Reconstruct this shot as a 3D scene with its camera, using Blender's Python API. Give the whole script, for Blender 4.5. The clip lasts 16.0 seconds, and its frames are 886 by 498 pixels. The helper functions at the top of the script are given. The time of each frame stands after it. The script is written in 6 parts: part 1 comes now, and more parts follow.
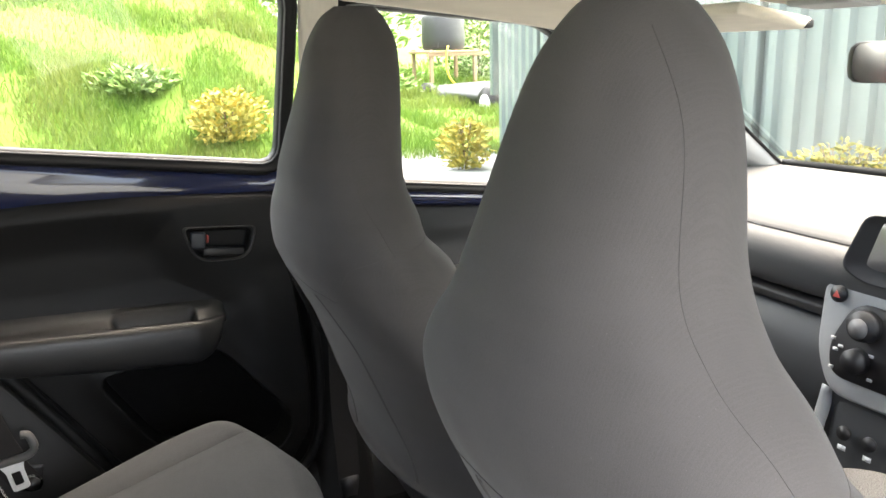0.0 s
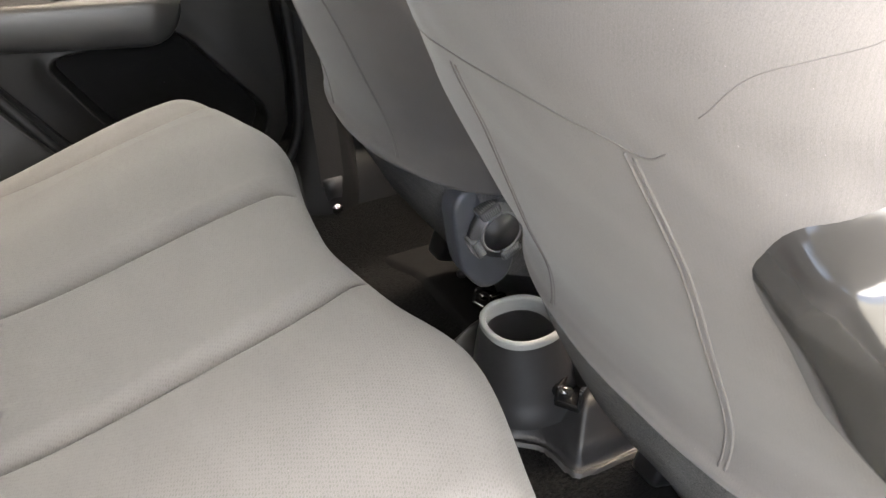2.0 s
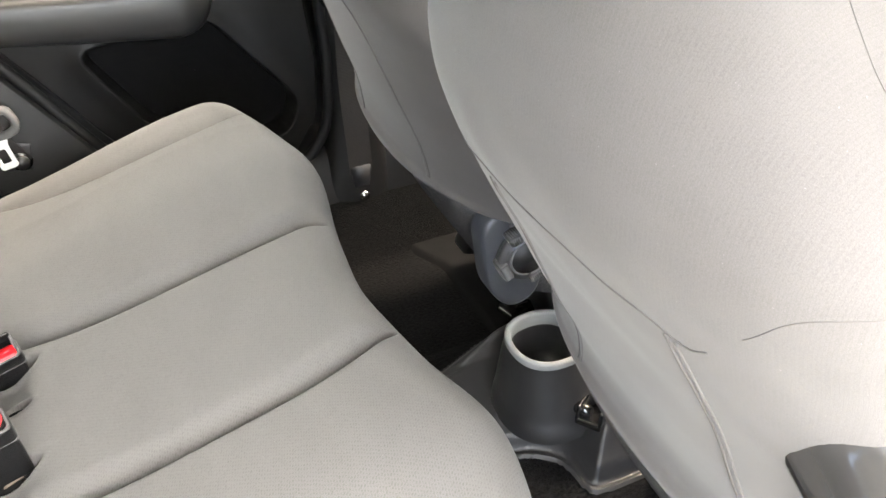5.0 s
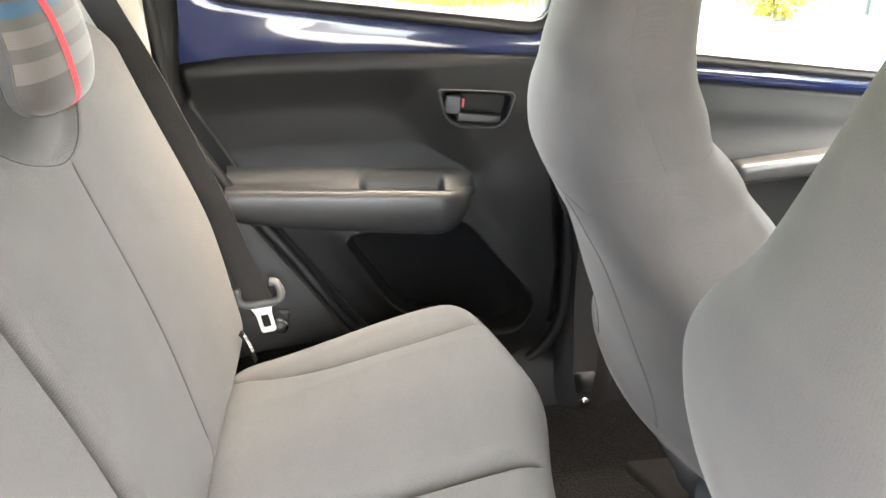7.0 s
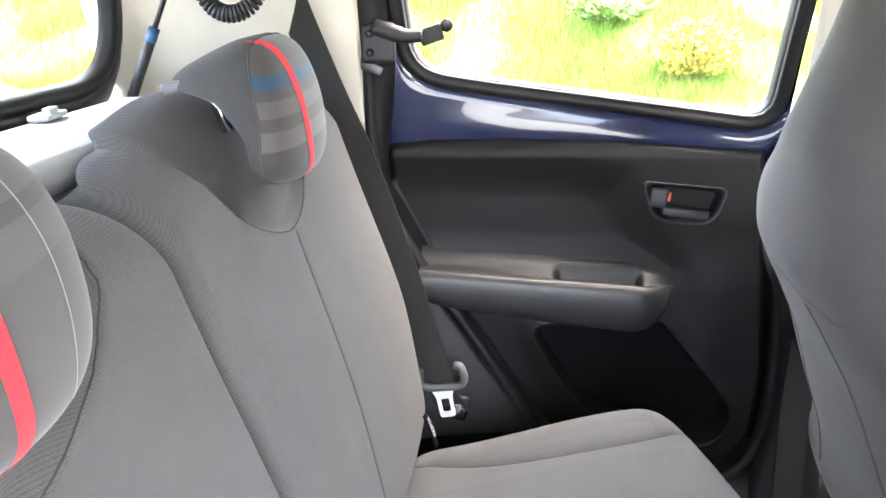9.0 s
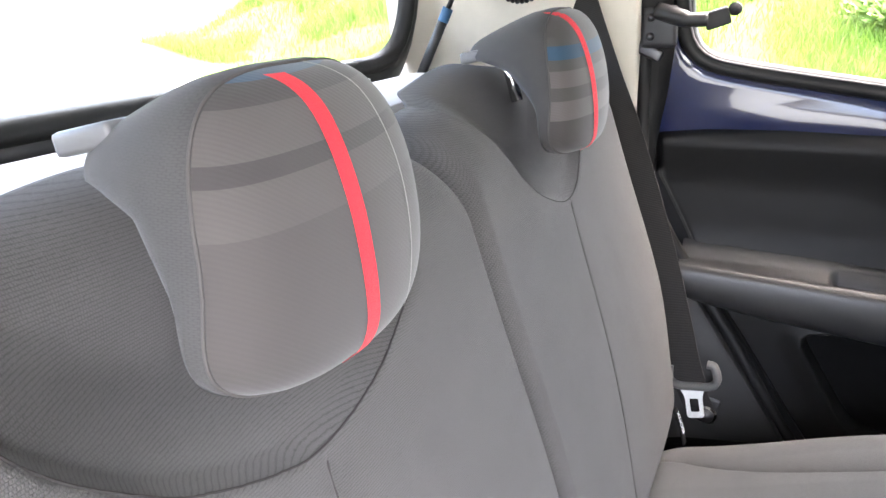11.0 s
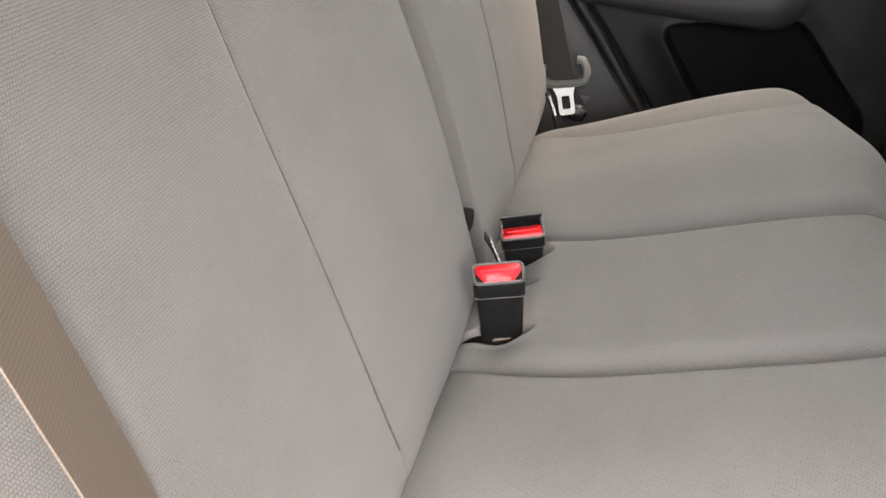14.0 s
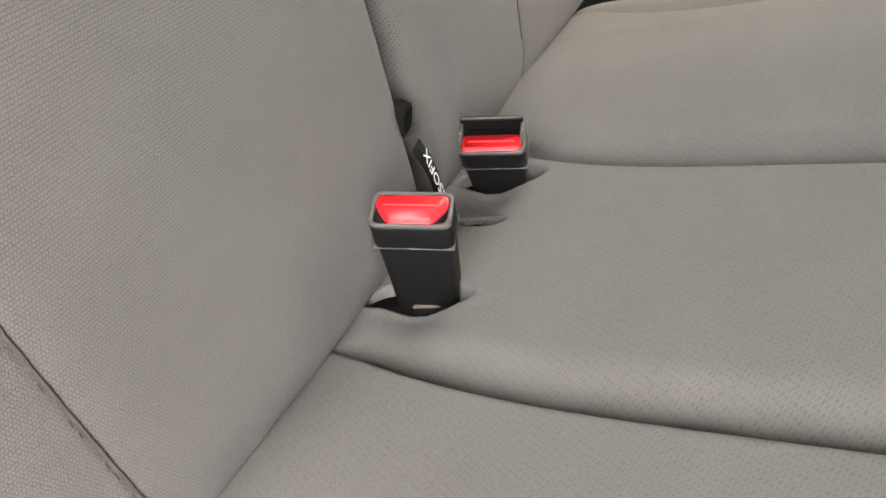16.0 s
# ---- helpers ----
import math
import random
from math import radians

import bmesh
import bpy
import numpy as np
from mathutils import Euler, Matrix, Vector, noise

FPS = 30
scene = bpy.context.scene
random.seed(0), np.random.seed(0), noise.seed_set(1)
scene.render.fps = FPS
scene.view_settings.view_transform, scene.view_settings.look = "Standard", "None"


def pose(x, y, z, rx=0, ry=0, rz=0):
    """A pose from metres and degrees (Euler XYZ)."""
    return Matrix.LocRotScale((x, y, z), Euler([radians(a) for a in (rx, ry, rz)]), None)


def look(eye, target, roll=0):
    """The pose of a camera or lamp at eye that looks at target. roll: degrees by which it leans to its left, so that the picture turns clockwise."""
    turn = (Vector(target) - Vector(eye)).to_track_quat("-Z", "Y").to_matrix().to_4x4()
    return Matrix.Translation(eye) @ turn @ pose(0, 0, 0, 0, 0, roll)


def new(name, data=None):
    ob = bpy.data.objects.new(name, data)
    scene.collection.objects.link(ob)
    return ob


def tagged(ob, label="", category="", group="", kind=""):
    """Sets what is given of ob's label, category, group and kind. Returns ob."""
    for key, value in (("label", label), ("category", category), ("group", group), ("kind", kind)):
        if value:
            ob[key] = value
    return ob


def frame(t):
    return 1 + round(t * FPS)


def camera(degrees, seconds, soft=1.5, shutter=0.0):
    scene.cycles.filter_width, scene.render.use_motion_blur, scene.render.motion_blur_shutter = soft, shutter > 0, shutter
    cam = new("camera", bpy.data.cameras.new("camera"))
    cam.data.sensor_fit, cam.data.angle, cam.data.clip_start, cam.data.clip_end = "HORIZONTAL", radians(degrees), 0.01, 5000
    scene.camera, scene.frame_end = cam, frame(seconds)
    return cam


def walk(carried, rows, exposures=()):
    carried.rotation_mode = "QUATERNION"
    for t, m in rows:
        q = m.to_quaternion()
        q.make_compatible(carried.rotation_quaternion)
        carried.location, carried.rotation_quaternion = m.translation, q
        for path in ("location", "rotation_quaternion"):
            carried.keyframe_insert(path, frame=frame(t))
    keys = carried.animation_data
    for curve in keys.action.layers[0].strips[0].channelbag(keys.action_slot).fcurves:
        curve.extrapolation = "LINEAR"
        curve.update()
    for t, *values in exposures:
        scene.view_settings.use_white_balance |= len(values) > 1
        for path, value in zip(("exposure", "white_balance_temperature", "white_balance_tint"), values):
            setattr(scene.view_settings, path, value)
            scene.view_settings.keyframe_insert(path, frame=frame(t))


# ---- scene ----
cam = camera(58.7, 16.0)
PATH = [
    (0, (0.12, -0.682, 1.226), (0.981, 1.054, 0.732), -1.7),
    (0.5, (0.14, -0.671, 1.177), (0.984, 1.063, 0.646), -1.7),
    (1, (0.146, -0.645, 1.139), (0.978, 1.037, 0.446), -1.7),
    (1.5, (0.162, -0.627, 1.096), (0.951, 0.985, 0.214), -1.4),
    (2, (0.165, -0.625, 1.075), (0.908, 0.903, 0.019), -1.7),
    (2.5, (0.164, -0.624, 1.066), (0.872, 0.828, -0.114), -1.9),
    (3, (0.159, -0.625, 1.054), (0.842, 0.761, -0.217), -1.8),
    (3.2, (0.159, -0.626, 1.052), (0.827, 0.739, -0.249), -1.8),
    (5.3, (0.184, -0.559, 1.175), (0.824, 0.969, 0.055), -0.8),
    (5.5, (0.184, -0.547, 1.182), (0.808, 1.029, 0.122), -0.7),
    (6, (0.185, -0.512, 1.211), (0.66, 1.182, 0.259), -1.0),
    (6.5, (0.185, -0.511, 1.227), (0.474, 1.255, 0.334), -1.2),
    (7, (0.186, -0.524, 1.243), (0.368, 1.274, 0.387), -1.3),
    (7.5, (0.181, -0.524, 1.254), (0.297, 1.304, 0.451), -1.3),
    (8, (0.166, -0.493, 1.252), (0.197, 1.376, 0.54), -1.3),
    (8.5, (0.146, -0.478, 1.235), (0.073, 1.412, 0.586), -1.2),
    (9, (0.121, -0.491, 1.227), (-0.072, 1.395, 0.592), -1.0),
    (9.5, (0.108, -0.505, 1.221), (-0.257, 1.358, 0.593), -1.0),
    (10, (0.094, -0.52, 1.212), (-0.447, 1.302, 0.59), -1.0),
    (10.2, (0.092, -0.523, 1.211), (-0.503, 1.283, 0.591), -1.0),
    (12.3, (0.067, -0.522, 1.142), (-0.786, 1.171, 0.505), -1.4),
    (12.5, (0.082, -0.53, 1.131), (-0.77, 1.154, 0.468), -1.4),
    (13, (0.097, -0.554, 1.101), (-0.691, 1.137, 0.382), -1.9),
    (13.5, (0.099, -0.574, 1.065), (-0.51, 1.133, 0.218), -1.5),
    (14, (0.109, -0.593, 1.042), (-0.316, 1.069, 0.014), -1.4),
    (14.5, (0.134, -0.581, 1.001), (-0.181, 1.007, -0.173), -0.4),
    (15, (0.15, -0.52, 0.973), (-0.142, 1.014, -0.277), 0.3),
    (15.5, (0.152, -0.426, 0.956), (-0.255, 1.076, -0.3), -0.1),
    (16, (0.161, -0.347, 0.928), (-0.454, 1.083, -0.328), -1.1),
]
EXPOSURES = [(0.0, 4.32, 7250, 12), (0.5, 4.59, 7400, 12), (1.0, 5.09, 7550, 14), (1.5, 5.48, 7650, 14), (2.5, 5.8, 7850, 11), (3.0, 5.85, 7846, 12), (5.3, 6.08, 7644, 10), (6.0, 6.02, 7674, 5), (7.0, 6.2, 7466, 12), (8.0, 5.89, 6759, 15), (9.0, 5.73, 6626, 15), (10.0, 5.38, 6394, 17), (12.5, 5.41, 7375, 17), (13.0, 5.46, 7514, 16), (14.0, 5.39, 7692, 15), (15.0, 5.35, 7671, 13), (16.0, 5.45, 7750, 13)]
walk(cam, [(t, look(eye, target, roll)) for t, eye, target, roll in PATH], EXPOSURES)

# ---- world, sun, exposure ----
world = bpy.data.worlds.new("sky")
scene.world = world
world.use_nodes = True
wn = world.node_tree.nodes
sky = wn.new("ShaderNodeTexSky")
sky.sky_type = "NISHITA"
sky.sun_disc = False
sky.sun_elevation = radians(64)
sky.sun_rotation = radians(78)
sky.air_density, sky.dust_density, sky.ozone_density = 0.7, 5.0, 0.6
world.node_tree.links.new(sky.outputs[0], wn["Background"].inputs[0])
wn["Background"].inputs[1].default_value = 0.09
sun_data = bpy.data.lights.new("sun", "SUN")
sun_data.energy, sun_data.angle, sun_data.color = 1.5, radians(160), (0.97, 1.0, 0.985)
sun = new("sun", sun_data)
sun.matrix_world = look((2.4, 0.5, 5.0), (0, 0, 0))


# ---- materials ----
def nodes_of(name, rough=0.6, metal=0.0, spec=0.5):
    m = bpy.data.materials.new(name)
    m.use_nodes = True
    nt = m.node_tree
    b = nt.nodes["Principled BSDF"]
    b.inputs["Roughness"].default_value = rough
    b.inputs["Metallic"].default_value = metal
    b.inputs["Specular IOR Level"].default_value = spec
    return m, nt, b


def mixed(nt, fac, a, b, kind="MIX"):
    n = nt.nodes.new("ShaderNodeMix")
    n.data_type, n.blend_type = "RGBA", kind
    for socket, value in ((n.inputs[0], fac), (n.inputs[6], a), (n.inputs[7], b)):
        if isinstance(value, bpy.types.NodeSocket):
            nt.links.new(value, socket)
        else:
            socket.default_value = value if isinstance(value, float) else (*value, 1)
    return n.outputs[2]


def noise_node(nt, scale, detail=4.0, vec=None, rough=0.55):
    n = nt.nodes.new("ShaderNodeTexNoise")
    n.inputs["Scale"].default_value, n.inputs["Detail"].default_value = scale, detail
    n.inputs["Roughness"].default_value = rough
    if vec:
        nt.links.new(vec, n.inputs["Vector"])
    return n.outputs[0]


def ramp(nt, fac, stops, constant=False):
    n = nt.nodes.new("ShaderNodeValToRGB")
    e = n.color_ramp.elements
    while len(e) < len(stops):
        e.new(0.5)
    for el, (p, c) in zip(e, stops):
        el.position = p
        el.color = (*c, 1) if not isinstance(c, (int, float)) else (c, c, c, 1)
    if constant:
        n.color_ramp.interpolation = "CONSTANT"
    nt.links.new(fac, n.inputs[0])
    return n.outputs[0]


def coords(nt, scale=(1, 1, 1), rot=(0, 0, 0), kind="Object"):
    tc = nt.nodes.new("ShaderNodeTexCoord")
    mp = nt.nodes.new("ShaderNodeMapping")
    mp.inputs["Scale"].default_value = scale
    mp.inputs["Rotation"].default_value = [radians(a) for a in rot]
    nt.links.new(tc.outputs[kind], mp.inputs[0])
    return mp.outputs[0]


def bumped(nt, b, height, strength, distance):
    n = nt.nodes.new("ShaderNodeBump")
    n.inputs["Strength"].default_value, n.inputs["Distance"].default_value = strength, distance
    nt.links.new(height, n.inputs["Height"])
    nt.links.new(n.outputs[0], b.inputs["Normal"])
    return n


def wave_node(nt, scale, vec, direction="X", distortion=0.0, dscale=1.0):
    n = nt.nodes.new("ShaderNodeTexWave")
    n.bands_direction = direction
    n.inputs["Scale"].default_value = scale
    n.inputs["Distortion"].default_value, n.inputs["Detail Scale"].default_value = distortion, dscale
    nt.links.new(vec, n.inputs["Vector"])
    return n.outputs[1]


def math_node(nt, op, a, b):
    n = nt.nodes.new("ShaderNodeMath")
    n.operation = op
    for socket, value in ((n.inputs[0], a), (n.inputs[1], b)):
        if isinstance(value, bpy.types.NodeSocket):
            nt.links.new(value, socket)
        else:
            socket.default_value = value
    return n.outputs[0]


def fabric(name, dark, light, across="Y", along="Z", pitch=0.0024, strength=0.4, sheen=0.25, turn=0.0, dash=2.0, gap=0.22, fuzz=0.3):
    """Woven seat cloth: ribs of the given pitch, each broken into staggered stitches, with fuzz, soft blotches and lint."""
    m, nt, b = nodes_of(name, 0.93, 0, 0.15)
    v = coords(nt, rot=(0, 0, turn))
    sep = nt.nodes.new("ShaderNodeSeparateXYZ")
    nt.links.new(v, sep.inputs[0])
    axis = {"X": 0, "Y": 1, "Z": 2}
    wob = math_node(nt, "MULTIPLY", math_node(nt, "SUBTRACT", noise_node(nt, 310.0, 2.0), 0.5), 1.0)
    wob2 = math_node(nt, "MULTIPLY", math_node(nt, "SUBTRACT", noise_node(nt, 230.0, 2.0), 0.5), 0.7)
    cell = nt.nodes.new("ShaderNodeCombineXYZ")
    nt.links.new(math_node(nt, "ADD", math_node(nt, "DIVIDE", sep.outputs[axis[along]], pitch * dash), wob), cell.inputs[0])
    nt.links.new(math_node(nt, "ADD", math_node(nt, "DIVIDE", sep.outputs[axis[across]], pitch), wob2), cell.inputs[1])
    br = nt.nodes.new("ShaderNodeTexBrick")
    br.inputs["Scale"].default_value, br.inputs["Brick Width"].default_value, br.inputs["Row Height"].default_value = 1.0, 1.0, 1.0
    br.inputs["Mortar Size"].default_value, br.inputs["Mortar Smooth"].default_value = gap, 1.0
    nt.links.new(cell.outputs[0], br.inputs["Vector"])
    thread = math_node(nt, "SUBTRACT", 1.0, br.outputs["Fac"])
    weave = math_node(nt, "ADD", math_node(nt, "MULTIPLY", thread, 1.0 - fuzz), math_node(nt, "MULTIPLY", noise_node(nt, 900.0, 3.0), fuzz))
    blot = noise_node(nt, 9.0, 5.0)
    lint = ramp(nt, noise_node(nt, 330.0, 2.0), [(0.0, 0.0), (0.735, 0.0), (0.80, 1.0)])
    base = mixed(nt, weave, dark, light)
    base = mixed(nt, 0.25, base, mixed(nt, blot, dark, light))
    base = mixed(nt, math_node(nt, "MULTIPLY", lint, 0.30), base, tuple(min(1, c * 2.4) for c in light))
    nt.links.new(base, b.inputs["Base Color"])
    b.inputs["Sheen Weight"].default_value = sheen
    b.inputs["Sheen Roughness"].default_value = 0.5
    bumped(nt, b, weave, strength, pitch * 0.30)
    return m


def plastic(name, colour, rough=0.5, grain=900.0, strength=0.25, spec=0.5, wear=0.15):
    """Moulded trim with a fine leather grain, handling shine and faint dust."""
    m, nt, b = nodes_of(name, rough, 0, spec)
    big = noise_node(nt, 6.0, 5.0)
    fine = noise_node(nt, grain, 3.0)
    c2 = tuple(min(1, c * 1.35 + 0.004) for c in colour)
    nt.links.new(mixed(nt, big, colour, c2), b.inputs["Base Color"])
    r = nt.nodes.new("ShaderNodeMapRange")
    r.inputs["To Min"].default_value, r.inputs["To Max"].default_value = rough - wear * 0.6, rough + wear * 0.6
    nt.links.new(noise_node(nt, 14.0, 6.0), r.inputs[0])
    nt.links.new(r.outputs[0], b.inputs["Roughness"])
    bumped(nt, b, fine, strength, 0.0006)
    return m


def metal(name, colour, rough=0.3):
    m, nt, b = nodes_of(name, rough, 1.0)
    nt.links.new(mixed(nt, noise_node(nt, 60.0), colour, tuple(c * 0.75 for c in colour)), b.inputs["Base Color"])
    return m


def webbing(name, dark, light, ribs=120.0, lift=0.6):
    m, nt, b = nodes_of(name, 0.75, 0, 0.3)
    v = coords(nt, kind="UV")
    w = math_node(nt, "MULTIPLY", math_node(nt, "ADD", math_node(nt, "MULTIPLY", wave_node(nt, 4.0, v, "X"), 0.3), 0.7), wave_node(nt, ribs, v, "Y", 0.4, 8.0))
    nt.links.new(mixed(nt, w, dark, light), b.inputs["Base Color"])
    bumped(nt, b, w, lift, 0.0006)
    return m


CLOTH = fabric("seat_cloth", (0.026, 0.0245, 0.024), (0.116, 0.111, 0.107), "Z", "Y", 0.0015, 0.75, 0.08, 0.0, 1.0, 0.25, 0.50)
CLOTH_FLAT = fabric("cushion_cloth", (0.050, 0.048, 0.046), (0.120, 0.115, 0.111), "X", "Y", 0.0011, 0.45, 0.06, 34.0, 6.0, 0.17, 0.55)
COVER = fabric("stretch_cover_cloth", (0.046, 0.0425, 0.041), (0.104, 0.097, 0.093), "Y", "Z", 0.0012, 0.22, 0.10, 0.0, 40.0, 0.16, 0.88)
CLOTH_DARK = fabric("headrest_side_cloth", (0.026, 0.0255, 0.025), (0.072, 0.070, 0.068), "Z", "X", 0.0011, 0.30, 0.1, 0.0, 4.0, 0.14, 0.55)


def felt(name, dark, light, grain=420.0):
    """Needled felt: matted dark fibres with paler flecks."""
    m, nt, bs = nodes_of(name, 0.95, 0, 0.1)
    n = ramp(nt, noise_node(nt, grain, 4.0, rough=0.7), [(0.36, 0.0), (0.64, 1.0)])
    big = ramp(nt, noise_node(nt, 8.0, 4.0), [(0.3, 0.0), (0.7, 1.0)])
    base = mixed(nt, n, dark, light)
    nt.links.new(mixed(nt, math_node(nt, "MULTIPLY", big, 0.25), base, dark), bs.inputs["Base Color"])
    bumped(nt, bs, n, 0.9, 0.001)
    return m


CARPET = felt("seat_skirt_felt", (0.024, 0.024, 0.024), (0.200, 0.197, 0.194), 330.0)
SEAM = plastic("dark_seam_thread", (0.034, 0.031, 0.030), 0.9, spec=0.1)
SEAM_SOFT = plastic("grey_seam_thread", (0.064, 0.059, 0.057), 0.9, spec=0.1)
CARD = plastic("door_card_plastic", (0.0062, 0.0061, 0.0060), 0.46, 1100, 0.30, 0.25, 0.08)
RECESS = plastic("pull_recess_plastic", (0.022, 0.022, 0.0215), 0.5, 900, 0.2, 0.4, 0.05)
CARD_SOFT = plastic("armrest_plastic", (0.016, 0.016, 0.016), 0.38, 1100, 0.12, 0.5, 0.04)
BUCKLE = plastic("buckle_black_plastic", (0.0028, 0.0028, 0.003), 0.5, 900, 0.15, 0.14, 0.05)
GLOSS_BLACK = plastic("gloss_black_steel", (0.006, 0.006, 0.006), 0.12, 400, 0.03, 0.8, 0.02)
KNOB = plastic("grey_knob_plastic", (0.050, 0.050, 0.051), 0.28, 700, 0.1, 0.5, 0.04)
BLACK = plastic("black_plastic", (0.012, 0.012, 0.013), 0.42)
BEZEL = plastic("buckle_rim_plastic", (0.05, 0.048, 0.047), 0.45, 700, 0.1, 0.3)
SATIN = plastic("satin_grey_plastic", (0.11, 0.11, 0.112), 0.34, 700, 0.15)
SHIELD = plastic("glossy_grey_shield", (0.022, 0.021, 0.020), 0.17, 500, 0.02, 0.5, 0.01)
HINGE = plastic("grey_hinge_plastic", (0.075, 0.073, 0.071), 0.32, 500, 0.05, 0.5, 0.04)
RECLINER = plastic("blue_grey_recliner_plastic", (0.035, 0.038, 0.044), 0.40, 700, 0.15)
# near-black for sheets that stand in for shade, and for some black parts
SHADE_AND_TRIM = plastic("shade_and_trim_black", (0.0025, 0.0025, 0.0025), 0.8, spec=0.08)
RUBBER = plastic("rubber_seal", (0.005, 0.005, 0.005), 0.5, spec=0.3)
BELT_GUIDE = plastic("belt_guide_plastic", (0.085, 0.083, 0.080), 0.40, 800, 0.1)
GREY_TRIM = plastic("grey_side_trim", (0.0095, 0.0092, 0.009), 0.55, 1000, 0.3)
PALE_GREY = plastic("pale_grey_plastic", (0.32, 0.33, 0.33), 0.42, 800, 0.15)
CREAM = plastic("cream_pillar_trim", (0.60, 0.555, 0.47), 0.62, 900, 0.2)
LINING = felt("cream_roof_lining", (0.47, 0.462, 0.425), (0.55, 0.542, 0.50), 500.0)
SHELF = plastic("parcel_shelf_felt", (0.27, 0.275, 0.28), 0.85, 600, 0.5)
DASH = plastic("dash_grain_plastic", (0.06, 0.06, 0.059), 0.70, 700, 0.4, 0.3, 0.08)
DASH_DARK = plastic("lower_dash_plastic", (0.045, 0.047, 0.05), 0.5, 800, 0.35)
CONSOLE = plastic("console_plastic", (0.013, 0.013, 0.0135), 0.42, 900, 0.25, 0.4, 0.06)
SILVER = plastic("zinc_plate", (0.62, 0.62, 0.61), 0.35, 300, 0.05, 0.6, 0.05)
CUP_RIM = plastic("cup_rim_plastic", (0.16, 0.165, 0.165), 0.35, 800, 0.1)
CHROME = metal("polished_rod", (0.8, 0.8, 0.8), 0.12)
STEEL = metal("dark_steel", (0.13, 0.13, 0.135), 0.4)
WEB = webbing("dark_webbing", (0.015, 0.0138, 0.013), (0.042, 0.038, 0.0355))
WEB_PALE = webbing("worn_webbing", (0.078, 0.060, 0.048), (0.098, 0.077, 0.062), 170.0, 0.10)


def glossy(name, colour, rough=0.25, coat=0.0):
    m, nt, b = nodes_of(name, rough)
    nt.links.new(mixed(nt, noise_node(nt, 25.0), colour, tuple(c * 0.85 for c in colour)), b.inputs["Base Color"])
    b.inputs["Coat Weight"].default_value = coat
    return m


RED_BUTTON = glossy("red_button", (0.72, 0.010, 0.018), 0.5)
RED_CLOTH = fabric("red_woven_stripe", (0.58, 0.016, 0.028), (0.80, 0.035, 0.05), "Y", "Z", 0.0012, 0.3, 0.1)
BLUE_PAINT = glossy("dark_blue_car_paint", (0.013, 0.020, 0.068), 0.16, 1.0)
WHITE_INK = glossy("white_print", (0.75, 0.75, 0.75), 0.6)
SCREEN = glossy("grey_touch_screen", (0.16, 0.155, 0.155), 0.22)
AMBER = glossy("red_triangle", (0.65, 0.12, 0.10), 0.5)
BLUE_TAPE = glossy("blue_tape", (0.02, 0.09, 0.19), 0.5)


def carpet_floor():
    m, nt, b = nodes_of("black_floor_carpet", 0.95, 0, 0.1)
    n = ramp(nt, noise_node(nt, 330.0, 4.0), [(0.35, 0.0), (0.66, 1.0)])
    specks = ramp(nt, noise_node(nt, 260.0, 3.0), [(0.0, 0.0), (0.66, 0.0), (0.73, 1.0)])
    base = mixed(nt, n, (0.001, 0.001, 0.001), (0.009, 0.009, 0.009))
    nt.links.new(mixed(nt, math_node(nt, "MULTIPLY", specks, 0.18), base, (0.10, 0.095, 0.09)), b.inputs["Base Color"])
    bumped(nt, b, n, 1.0, 0.002)
    return m


FLOOR_CARPET = carpet_floor()


def glass_material(name, tint, rough=0.0):
    m = bpy.data.materials.new(name)
    m.use_nodes = True
    nt = m.node_tree
    nt.nodes.clear()
    out = nt.nodes.new("ShaderNodeOutputMaterial")
    mix = nt.nodes.new("ShaderNodeMixShader")
    tr = nt.nodes.new("ShaderNodeBsdfTransparent")
    gl = nt.nodes.new("ShaderNodeBsdfGlossy")
    lw = nt.nodes.new("ShaderNodeLayerWeight")
    lw.inputs[0].default_value = 0.5
    gloss = math_node(nt, "ADD", math_node(nt, "MULTIPLY", math_node(nt, "POWER", lw.outputs["Facing"], 4.0), 0.7), 0.035)
    tr.inputs[0].default_value = (*tint, 1)
    gl.inputs["Roughness"].default_value = rough
    nt.links.new(gloss, mix.inputs[0])
    nt.links.new(tr.outputs[0], mix.inputs[1])
    nt.links.new(gl.outputs[0], mix.inputs[2])
    nt.links.new(mix.outputs[0], out.inputs[0])
    return m


GLASS = glass_material("window_glass", (0.97, 0.985, 0.97))


def plaid(name, stops):
    """Headrest front: woven cross bands of warm greys with a blue band near the top."""
    m, nt, b = nodes_of(name, 0.9, 0, 0.15)
    tc = nt.nodes.new("ShaderNodeTexCoord")
    sep = nt.nodes.new("ShaderNodeSeparateXYZ")
    nt.links.new(tc.outputs["Object"], sep.inputs[0])
    h = nt.nodes.new("ShaderNodeMapRange")
    h.inputs["From Min"].default_value, h.inputs["From Max"].default_value = -0.075, 0.075
    nt.links.new(math_node(nt, "SUBTRACT", sep.outputs[2], math_node(nt, "MULTIPLY", sep.outputs[1], 0.05)), h.inputs[0])
    bands = ramp(nt, h.outputs[0], stops, True)
    v = coords(nt, rot=(35, 0, 0))
    w = wave_node(nt, 0.314 / 0.0022, v, "Z", 0.5, 60.0)
    nt.links.new(mixed(nt, math_node(nt, "MULTIPLY", w, 0.10), bands, tuple(0.03 for _ in range(3))), b.inputs["Base Color"])
    b.inputs["Sheen Weight"].default_value = 0.2
    bumped(nt, b, w, 0.12, 0.0005)
    return m


